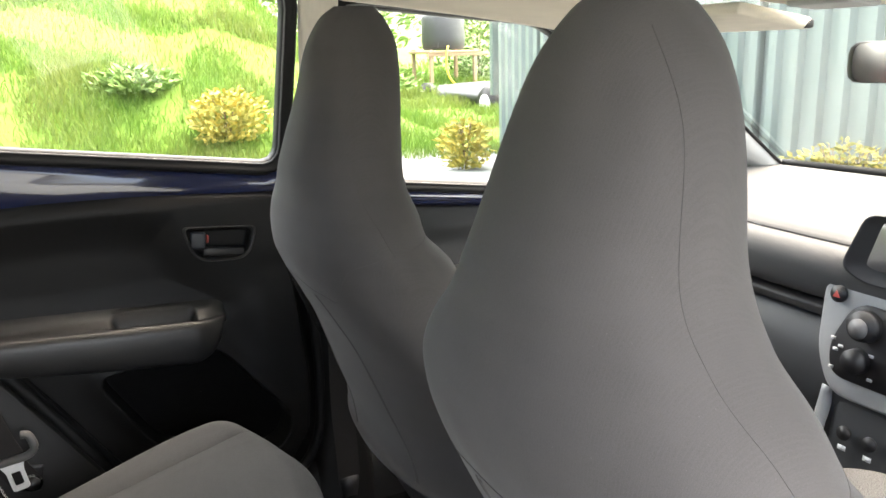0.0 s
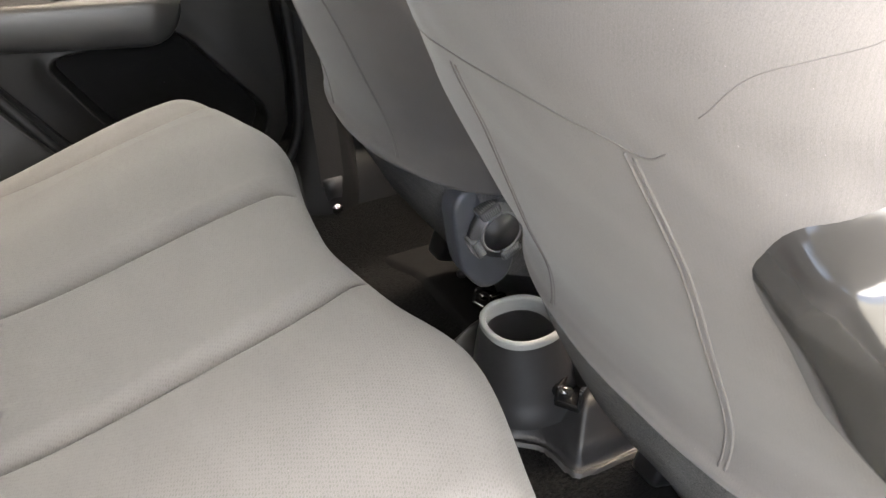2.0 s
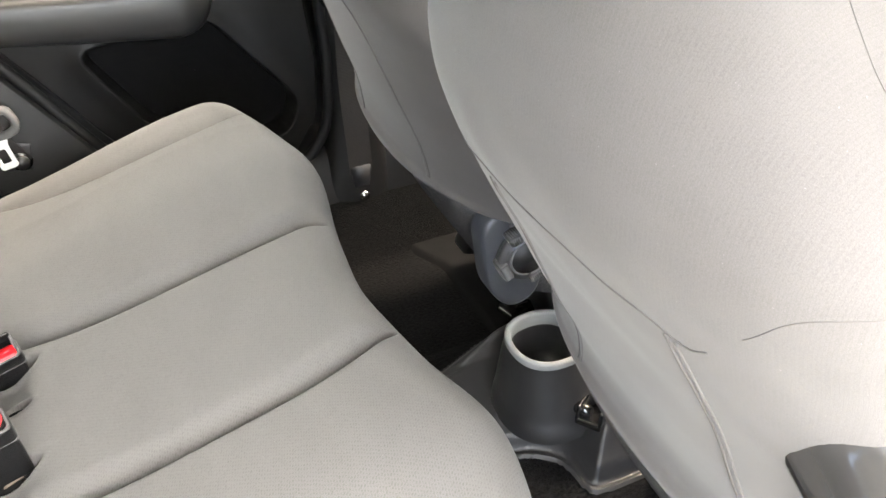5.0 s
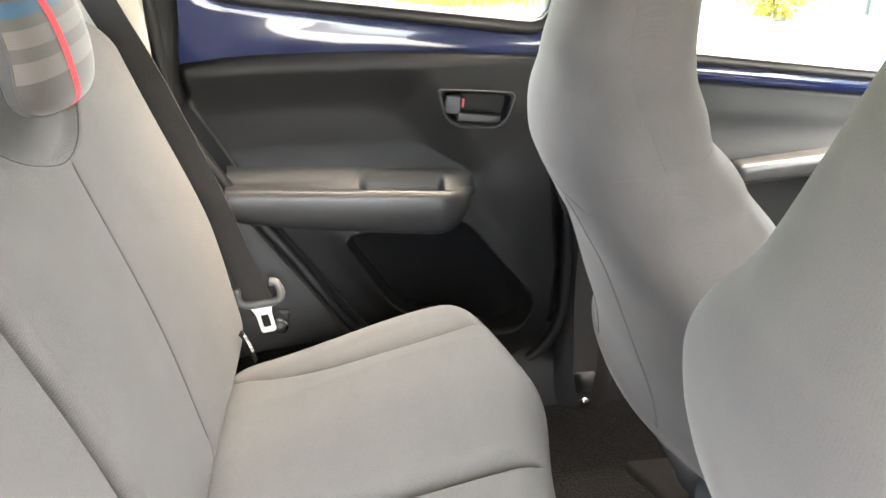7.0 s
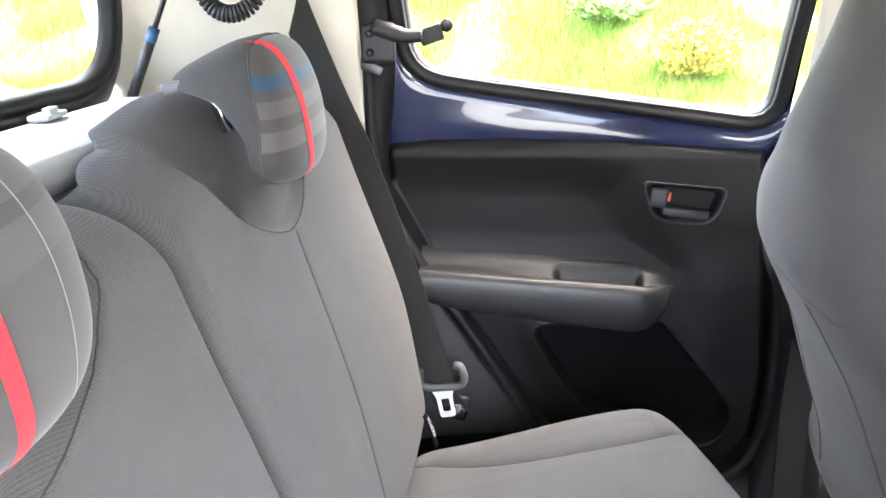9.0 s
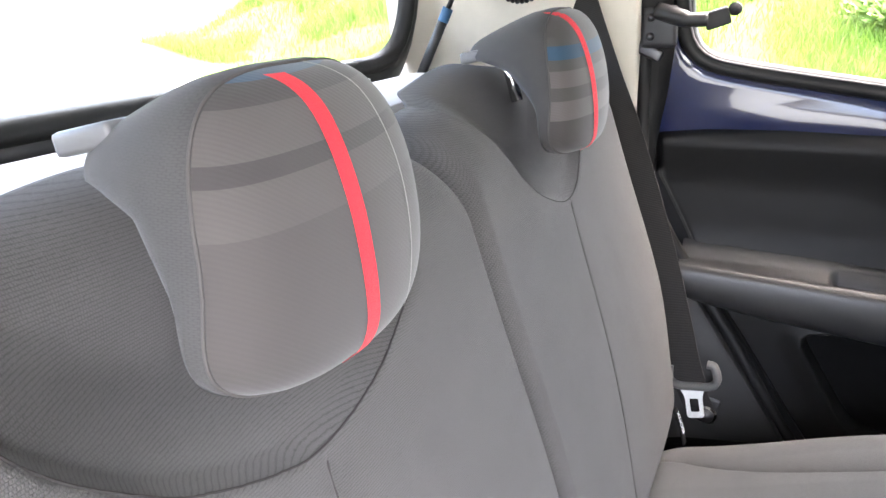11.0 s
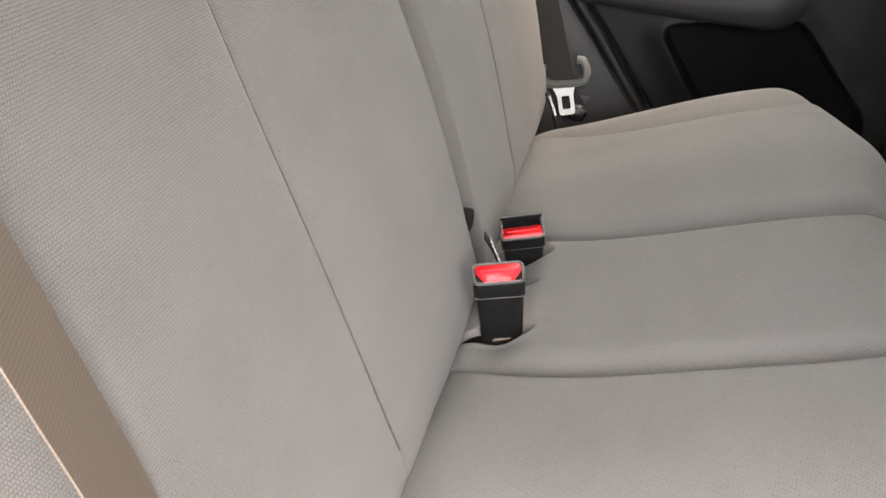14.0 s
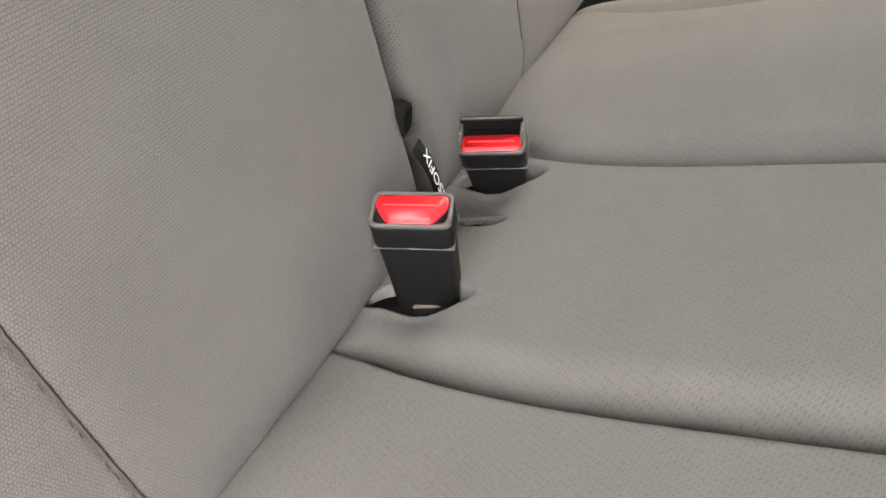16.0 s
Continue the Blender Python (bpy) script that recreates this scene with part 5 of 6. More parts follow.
def buckle(m, tall, label, full):
    """A belt buckle: the mouth looks up along z, its broad face along y."""
    c = m.translation
    b = base("seat_belt_buckle", (c.x, c.y, c.z - tall * 0.5), label, "belt buckle", "rear belt buckles")
    w, d = 0.043, 0.023
    rows = []
    for z, kx, ky in ((-tall, 0.80, 0.85), (-tall + 0.004, 0.84, 0.9), (-0.020, 0.94, 0.98), (-0.0175, 0.95, 0.985), (-0.0165, 1.0, 1.03), (-0.002, 1.0, 1.03), (0.0, 0.985, 1.0)):
        L = resample(round_loop([(-w / 2, -d / 2), (w / 2, -d / 2), (w / 2, d / 2), (-w / 2, d / 2)], 0.005, 5), 48)
        rows.append([tuple(m @ Vector((q[0] * kx, q[1] * ky, z))) for q in L])
    body = surface("buckle_body", rows, BUCKLE, b, close_u=True, caps=True, label="black plastic buckle body")
    rows = []
    for k, z in ((1.0, -0.002), (1.005, 0.0012), (0.97, 0.0022), (0.90, 0.0016), (0.88, -0.004)):
        L = resample(round_loop([(-w / 2, -d / 2), (w / 2, -d / 2), (w / 2, d / 2), (-w / 2, d / 2)], 0.005, 5), 48)
        rows.append([tuple(m @ Vector((q[0] * k, q[1] * (k if k > 0.95 else k - 0.03), z))) for q in L])
    surface("bezel", rows, BEZEL, b, close_u=True, label="worn grey rim of the buckle mouth")
    part("mouth", box((w * 0.86, d * 0.84, 0.002), m @ pose(0, 0, -0.003), 0.0005, 1), BLACK, b)
    if full:
        loop = [(-0.0185, 0.0085), (-0.0190, 0.001), (-0.0115, -0.0100), (0.0115, -0.0100), (0.0190, 0.001), (0.0185, 0.0085)]
    else:
        loop = [(-0.0185, 0.0015), (-0.0185, -0.0085), (-0.0165, -0.0100), (0.0165, -0.0100), (0.0185, -0.0085), (0.0185, 0.0015)]
    but = plate(round_loop(loop, 0.003, 4), 0.0055, m @ pose(0, 0, -0.002), 0.0014, 3)
    part("release_button", but, RED_BUTTON, b, "bright red release button")
    part("button_ridge", box((0.030, 0.0016, 0.0012), m @ pose(0, 0.001 if full else -0.004, 0.0036), 0.0005, 2), RED_BUTTON, b)
    part("cover_joint", box((w * 1.012, d * 1.035, 0.0008), m @ pose(0, 0, -0.0172), 0.0, 1), BEZEL, body, "fine grey joint line")
    if full:
        part("webbing_slot", plate(round_loop([(-0.011, 0.0), (0.011, 0.0), (0.008, 0.010), (-0.008, 0.010)], 0.002, 3), 0.0012, m @ pose(0, -d * 0.445, -tall + 0.0005, 90, 0, 0), 0.0004), WEB_PALE, body, "pale slot at the foot")
    else:
        part("hood", box((w * 0.94, 0.0035, 0.012), m @ pose(0, d * 0.42, 0.004), 0.0015, 3), BUCKLE, body, "raised black rear lip")
        part("hood_rim", box((w * 0.90, 0.0012, 0.0012), m @ pose(0, d * 0.40, 0.0102), 0.0004, 1), BEZEL, body, "worn grey edge of the lip")
        for o in (-1, 1):
            part("cheek", box((0.0026, d * 0.62, 0.009), m @ pose(o * w * 0.455, d * 0.16, 0.003, -18, 0, 0), 0.001, 2), BEZEL, body, "worn grey side of the mouth")
    part("stalk", box((0.026, 0.010, 0.03), m @ pose(0, 0, -tall - 0.012), 0.003), WEB, b, "short webbing stalk")
    return b


buckle(pose(0.0175, -0.053, 0.690, 14, -4, 14), 0.082, "black seat belt buckle with red button standing up from the bench", True)
buckle(pose(0.020, 0.063, 0.668, 26, -6, 14), 0.060, "black seat belt buckle with red button sunk low in the bench", False)

def child_seat_tag(x, y, z, turn):
    t = base("anchor_tag", (x, y, z), "black cloth anchor tag with white print between cushion and backrest", "fabric tag", "anchor tags")
    m = pose(x, y, z, 70, 0, turn)
    rows = []
    for k in np.linspace(-1, 1, 12):
        rows.append([tuple(m @ Vector((u, k * 0.020 - 0.012 * (k < -0.9), 0.002 * math.cos(k * 2) - d))) for u, d in ((-0.007, 0), (0.007, 0), (0.007, 0.0008), (-0.007, 0.0008))])
    surface("cloth_loop", rows, SHADE_AND_TRIM, t, close_u=True, caps=True)
    cu = bpy.data.curves.new("writing", "FONT")
    cu.body, cu.size, cu.extrude = "ISOFIX", 0.0105, 0.0001
    cu.align_x, cu.align_y = "CENTER", "CENTER"
    tmp = bpy.data.objects.new("writing", cu)
    scene.collection.objects.link(tmp)
    bpy.context.view_layer.update()
    me = bpy.data.meshes.new_from_object(tmp.evaluated_get(bpy.context.evaluated_depsgraph_get()))
    bpy.data.objects.remove(tmp)
    me.transform(m @ pose(0, 0, 0.0026, 0, 0, 90))
    linked("writing", me, WHITE_INK, t, False, "white woven letters")


def anchor_guide(x, y, z):
    g = base("anchor_guide", (x, y, z), "black plastic child seat anchor guide between the backrests", "anchor guide")
    rows = []
    for k, d in ((1.0, -0.018), (1.0, 0.004), (0.92, 0.008), (0.70, 0.009), (0.62, 0.004), (0.58, -0.012)):
        L = resample(round_loop([(-0.012, -0.020), (0.012, -0.020), (0.013, 0.016), (0.0, 0.024), (-0.013, 0.016)], 0.006, 4), 40) * k * 0.55
        rows.append([(x + d + 0.10 * q[1], y + q[0], z + q[1]) for q in L])
    surface("guide_funnel", rows, SHADE_AND_TRIM, g, close_u=True, label="black funnel mouth")


anchor_guide(-0.030, 0.028, 0.692)
child_seat_tag(0.003, 0.004, 0.674, 100)
child_seat_tag(0.000, 0.470, 0.640, 80)


# ---- centre console with cup holder ----
def console():
    c = base("centre_console", (0.66, 0.03, 0.29), "dark plastic tunnel console end with a pale-rimmed cup holder", "console")
    cx, cy = 0.602, 0.052
    def sq(r, e=2.35, n=64):
        return [(r * np.sign(math.cos(a)) * abs(math.cos(a)) ** (2 / e), r * np.sign(math.sin(a)) * abs(math.sin(a)) ** (2 / e)) for a in np.linspace(0, 2 * np.pi, n, endpoint=False)]
    rows = []
    for z, r, sh in ((0.355, 0.074, 0.006), (0.372, 0.072, 0.006), (0.378, 0.069, 0.005), (0.39, 0.066, 0.004), (0.42, 0.060, 0.002), (0.45, 0.0535, 0), (0.462, 0.051, 0), (0.468, 0.050, 0)):
        rows.append([(cx + x + sh, cy + y - sh, z) for x, y in sq(r)])
    surface("cup_tower", rows, CONSOLE, c, close_u=True, label="dark plastic cup holder body")
    rows = []
    for z, r in ((0.462, 0.0515), (0.469, 0.0515), (0.472, 0.0497), (0.4715, 0.0455), (0.468, 0.0435), (0.45, 0.0425)):
        rows.append([(cx + x, cy + y, z) for x, y in sq(r)])
    ring = surface("cup_rim", rows, CUP_RIM, c, close_u=True, label="pale grey cup holder rim")
    rows = []
    for z, r in ((0.455, 0.0428), (0.41, 0.040), (0.39, 0.039), (0.389, 0.001)):
        rows.append([(cx + x, cy + y, z) for x, y in sq(r)])
    surface("cup_well", rows, BLACK, c, close_u=True)
    part("console_spine", box((0.70, 0.13, 0.13), pose(1.00, 0.03, 0.37), 0.03, 4), CARD, c)
    # moulded cover over the tunnel, with a flange along its rim
    rim = round_loop([(0.44, 0.03), (0.560, -0.004), (0.589, -0.030), (0.591, -0.062), (0.597, -0.090), (0.640, -0.094), (1.0, -0.09), (1.0, 0.235), (0.60, 0.225), (0.44, 0.16)], [0.01, 0.03, 0.015, 0.02, 0.014, 0.02, 0.01, 0.01, 0.03, 0.02], 6)
    X, Y = np.meshgrid(np.linspace(0.43, 1.01, 150), np.linspace(-0.105, 0.245, 110))
    d = -inside(X, Y, rim)
    corner = step((-0.012 - Y) / 0.02) + step((Y - 0.15) / 0.03)
    Z = 0.255 + 0.0685 * step((d + 0.003) / 0.004) - 0.004 * np.exp(-((d - 0.010) / 0.004) ** 2) + 0.022 * step((d - 0.010) / 0.012) + 0.034 * step((d - 0.014) / 0.045) * np.clip(corner, 0, 1) + 0.012 * step((d - 0.02) / 0.03)
    surface("tunnel_cover", np.stack([X, Y, Z], -1), CONSOLE, c, label="dark moulded plastic tunnel cover")
    for lx, ly, lz, a in ((0.632, -0.026, 0.392, 35), (0.640, 0.196, 0.395, 15)):
        m = pose(lx, ly, lz, 0, 12, a)
        latch = part("rail_end", box((0.060, 0.034, 0.010), m @ pose(0.008, 0, -0.006), 0.003, 3), GLOSS_BLACK, c, "shiny black rail end")
        for o in (-0.015, 0.015):
            part("rail_flange", box((0.060, 0.005, 0.024), m @ pose(0.008, o, 0.006), 0.002, 2), GLOSS_BLACK, latch)
        part("rail_hook", rod(0.008, 0.024, m @ pose(-0.010, 0.011, 0.006, 90, 0, 0), 16, bevel=0.002), GLOSS_BLACK, latch, "black hooked latch end")
        part("rail_clip", box((0.024, 0.005, 0.004), m @ pose(-0.008, -0.015, 0.019), 0.001), CHROME, latch, "bright steel clip")
    return c


console()


def footwell_crossmember():
    """Moulded step under the far front seat where its rails bolt to the floor."""
    c = base("seat_crossmember", (0.70, 0.43, 0.27), "black moulded plastic step over the seat mounting", "floor trim", kind="structure")
    X, Y = np.meshgrid(np.linspace(0.46, 1.0, 110), np.linspace(0.235, 0.66, 90), indexing="ij")
    edge = 0.640 - 0.035 * step((Y - 0.47) / 0.10)
    Z = 0.257 + 0.014 * np.maximum(step((X - edge) / 0.022), step((Y - 0.585) / 0.03))
    surface("cover", np.stack([X, Y, Z], -1), SHADE_AND_TRIM, c, label="black grained plastic cover")
    for y in (0.30, 0.44):
        part("rail_bolt", rod(0.010, 0.010, pose(0.72, y, 0.275), 6, bevel=0.001), STEEL, c, "dark rail bolt")


footwell_crossmember()


def fallen_leaf():
    m = pose(0.505, -0.375, 0.268, 4, -3, 30)
    P = [[tuple(m @ Vector((u, w * 0.006 * math.sin(math.pi * (u + 0.014) / 0.028) , 0.002 * abs(w)))) for w in (-1, 0, 1)] for u in np.linspace(-0.0139, 0.0139, 9)]
    P = np.array(P)
    leaf = solid_sheet("fallen_leaf", P, P - np.array([0, 0, 0.0006]), LEAF_YELLOW)
    tagged(leaf, "small yellow green leaf lying on the carpet", "leaf")


fallen_leaf()


# ---- rear end: shelf, tailgate, strut, coiled lead ----
def rear_end():
    sh = base("parcel_shelf", (-0.29, 0, 1.08), "pale grey felt parcel shelf behind the bench", "parcel shelf")
    xs, ys = np.linspace(-0.405, -0.248, 24), np.linspace(-0.56, 0.56, 60)
    X, Y = np.meshgrid(xs, ys, indexing="ij")
    Z = 1.098 - 0.012 * step((np.abs(Y) - 0.48) / 0.08) - 0.006 * step((-0.385 - X) / 0.02) - 0.012 * step((X + 0.262) / 0.014)
    P = np.stack([X, Y, Z], -1)
    solid_sheet("shelf_board", P, P - np.array([0, 0, 0.014]), SHELF, sh)
    clip = part("shelf_clip", box((0.022, 0.05, 0.006), pose(-0.378, 0.30, 1.103, 0, 0, 8), 0.002), PALE_GREY, sh, "pale plastic shelf clip")
    part("clip_tab", box((0.010, 0.02, 0.008), pose(-0.374, 0.30, 1.108, 0, 0, 8), 0.002), PALE_GREY, clip)
    gate = base("tailgate", (-0.46, 0, 0.95), "black-framed glass tailgate, shut", "tailgate")
    loop = round_loop([(-0.50, 1.40), (-0.545, 1.118), (0.545, 1.118), (0.50, 1.40)], [0.05, 0.11, 0.11, 0.05], 10)
    L = resample(loop, 120)
    c = L.mean(0)
    def ring(k, dx):
        t = np.roll(L, -1, 0) - np.roll(L, 1, 0)
        nrm = np.stack([t[:, 1], -t[:, 0]], 1)
        nrm /= np.linalg.norm(nrm, axis=1, keepdims=True)
        if np.sum(nrm * (L - c)) < 0:
            nrm = -nrm
        g = L + nrm * k
        return np.stack([-0.425 + dx + 0.10 * (g[:, 1] - 1.1), g[:, 0], g[:, 1]], 1)
    surface("seal", np.array([ring(-0.004, -0.012), ring(-0.002, 0.004), ring(0.006, 0.010), ring(0.016, 0.006), ring(0.022, -0.01)]), RUBBER, gate, close_u=True, label="black rubber tailgate seal")
    surface("gate_frame", np.array([ring(0.012, -0.004), ring(0.021, 0.006), ring(0.030, 0.004), ring(0.060, -0.01), ring(0.075, -0.02)]), BLACK, gate, close_u=True, label="dark tailgate frame")
    bm = bmesh.new()
    f = [bm.verts.new(p) for p in ring(0.002, -0.004)]
    r = [bm.verts.new(p) for p in ring(0.002, -0.008)]
    bm.faces.new(f)
    bm.faces.new(r[::-1])
    pane = part("pane", bm, GLASS, gate, "clear rear glass", False)
    pane.visible_shadow = False
    st = base("gas_strut", (-0.37, 0.49, 1.10), "dark gas strut with a blue band beside the rear glass", "gas strut")
    a, b = np.array((-0.385, 0.492, 1.085)), np.array((-0.290, 0.515, 1.30))
    tube("cylinder", [a, a * 0.55 + b * 0.45], 0.0068, BLACK, st, 12, label="black cylinder")
    tube("rod", [a * 0.55 + b * 0.45, b], 0.0036, BLACK, st, 10)
    tube("tape_band", [a * 0.63 + b * 0.37, a * 0.55 + b * 0.45], 0.0073, BLUE_TAPE, st, 12, label="blue label band")
    lead = base("coiled_cable", (-0.24, 0.55, 1.20), "black coiled lead hanging in a loop by the pillar", "cable")
    mid = spline([(-0.285, 0.53, 1.31), (-0.290, 0.525, 1.25), (-0.272, 0.515, 1.210), (-0.245, 0.512, 1.197), (-0.217, 0.515, 1.210), (-0.200, 0.525, 1.25), (-0.205, 0.54, 1.31)], 520)
    t, s, u = frames_along(mid, (0.1, 1, 0.2))
    ph = np.linspace(0, 2 * np.pi * 34, len(mid))
    tube("coil", mid + 0.009 * (np.cos(ph)[:, None] * s + np.sin(ph)[:, None] * u), 0.0029, BLACK, lead, 6, (0.3, 0.9, 0.1))


rear_end()


# ---- dashboard ----
def dashboard():
    d = base("dashboard", (1.4, 0, 0.6), "two-tone grey plastic dashboard with centre screen and heater knobs", "dashboard")
    ys = np.linspace(-0.66, 0.66, 90)
    def loft(name, prof, mat, n, label=""):
        pr = spline([(x, 0, z) for x, z in prof], n)
        rows = []
        for y in ys:
            k = 0.05 * (abs(y) / 0.66) ** 3
            rows.append([(p[0] + k, y, p[2]) for p in pr])
        return surface(name, rows, mat, d, label=label)
    loft("dash_top", [(1.70, 0.938), (1.55, 0.940), (1.40, 0.928), (1.31, 0.908), (1.285, 0.898), (1.278, 0.892)], DASH, 40, "pale grey grained dash top")
    loft("dash_face", [(1.282, 0.890), (1.255, 0.884), (1.240, 0.868), (1.236, 0.845), (1.244, 0.815), (1.262, 0.795), (1.29, 0.79)], DASH, 40, "pale grey rolled dash face")
    loft("trim_strip", [(1.285, 0.790), (1.250, 0.788), (1.246, 0.778), (1.25, 0.770), (1.285, 0.768)], GREY_TRIM, 16, "grey trim strip")
    loft("glovebox", [(1.285, 0.770), (1.262, 0.765), (1.235, 0.72), (1.23, 0.66), (1.25, 0.58), (1.30, 0.50), (1.40, 0.44)], DASH_DARK, 30, "dark plastic glovebox and knee panel")
    # centre stack
    outer = round_loop([(-0.150, 0.975), (0.080, 0.975), (0.156, 0.840), (0.150, 0.720), (0.115, 0.655), (-0.130, 0.655), (-0.190, 0.74), (-0.19, 0.84)], 0.03, 6)
    L = resample(outer, 100)
    c = L.mean(0)
    def plane(z):
        return 1.280 + 0.14 * (z - 0.80)
    def shelf(loop, k, dx):
        cc = loop.mean(0)
        g = cc + (loop - cc) * k
        return np.stack([plane(g[:, 1]) - dx, g[:, 0], g[:, 1]], 1)
    stack = surface("centre_console_panel", np.array([shelf(L, 1.02, -0.08), shelf(L, 1.0, 0.035), shelf(L, 0.985, 0.043), shelf(L, 0.95, 0.046), shelf(L, 0.01, 0.046)]), PALE_GREY, d, close_u=True, label="pale grey centre stack surround")
    S = resample(round_loop([(-0.130, 0.965), (0.098, 0.957), (0.128, 0.868), (0.085, 0.850), (-0.13, 0.850)], 0.018, 5), 80)
    scr = surface("screen_surround", np.array([shelf(S, 1.0, 0.044), shelf(S, 1.0, 0.055), shelf(S, 0.985, 0.058), shelf(S, 0.95, 0.056), shelf(S, 0.01, 0.055)]), BLACK, stack, close_u=True, label="gloss black screen surround")
    T = resample(round_loop([(-0.115, 0.955), (0.066, 0.949), (0.082, 0.880), (0.068, 0.875), (-0.115, 0.872)], 0.006, 4), 60)
    surface("screen", np.array([shelf(T, 1.0, 0.0585), shelf(T, 0.99, 0.0595), shelf(T, 0.01, 0.0595)]), SCREEN, stack, close_u=True, label="grey unlit touch screen")
    K = resample(round_loop([(-0.10, 0.808), (0.090, 0.818), (0.124, 0.74), (0.112, 0.690), (-0.10, 0.690)], 0.03, 5), 80)
    panel = surface("heater_panel", np.array([shelf(K, 1.0, 0.044), shelf(K, 1.0, 0.050), shelf(K, 0.97, 0.053), shelf(K, 0.01, 0.053)]), BLACK, stack, close_u=True, label="black heater control panel")
    for y, z, r, lab in ((0.062, 0.786, 0.026, "black knob with a silver top"), (0.066, 0.728, 0.021, "black rotary knob"), (-0.02, 0.745, 0.03, "black knob")):
        m = pose(plane(z) - 0.053, y, z, 0, -90 + 8, 0)
        kn = part("knob", rod(r, 0.022, m @ pose(0, 0, 0.010), 36, r * 0.9, 0.002), BLACK, panel, lab)
    kc = part("knob_top", rod(0.016, 0.005, pose(plane(0.786) - 0.077, 0.062, 0.786, 0, -82, 0), 32, bevel=0.0015), SATIN, panel, "silver knob top")
    for i, (y, z) in enumerate(((0.115, 0.752), (0.108, 0.735), (0.100, 0.742), (0.047, 0.742), (0.110, 0.705), (0.042, 0.705))):
        part("symbol_bar", box((0.001, 0.009, 0.005), pose(plane(z) - 0.0535, y, z, 0, 8, 0), 0.0, 1), WHITE_INK, panel)
    hz = part("hazard_button", rod(0.014, 0.012, pose(plane(0.822) - 0.050, 0.122, 0.822, 0, -82, 0), 32, bevel=0.003), BLACK, stack, "round hazard button")
    part("hazard_triangle", plate([(-0.0065, -0.0045), (0.0065, -0.0045), (0, 0.007)], 0.0008, pose(plane(0.822) - 0.0565, 0.122, 0.822, 90, 0, -90)), AMBER, hz, "small red triangle", False)
    low = part("lower_console", box((0.16, 0.20, 0.26), pose(1.30, 0.02, 0.55, 0, 8, 0), 0.03, 4), DASH_DARK, d, "dark lower console")
    for s in (-1, 1):
        tube("console_edge", spline([(1.235, 0.125 * s, 0.66), (1.225, 0.130 * s, 0.60), (1.19, 0.128 * s, 0.52), (1.15, 0.12 * s, 0.46)], 20), 0.011, PALE_GREY, d, 10, label="pale grey console edge strip")
    for y in (0.075, 0.03):
        part("socket", rod(0.012, 0.006, pose(1.213, y, 0.60, 0, -82, 0), 24, bevel=0.001), BLACK, low)
        part("socket_mark", box((0.001, 0.014, 0.008), pose(1.211, y, 0.575, 0, 8, 0), 0.0, 1), WHITE_INK, low)


dashboard()


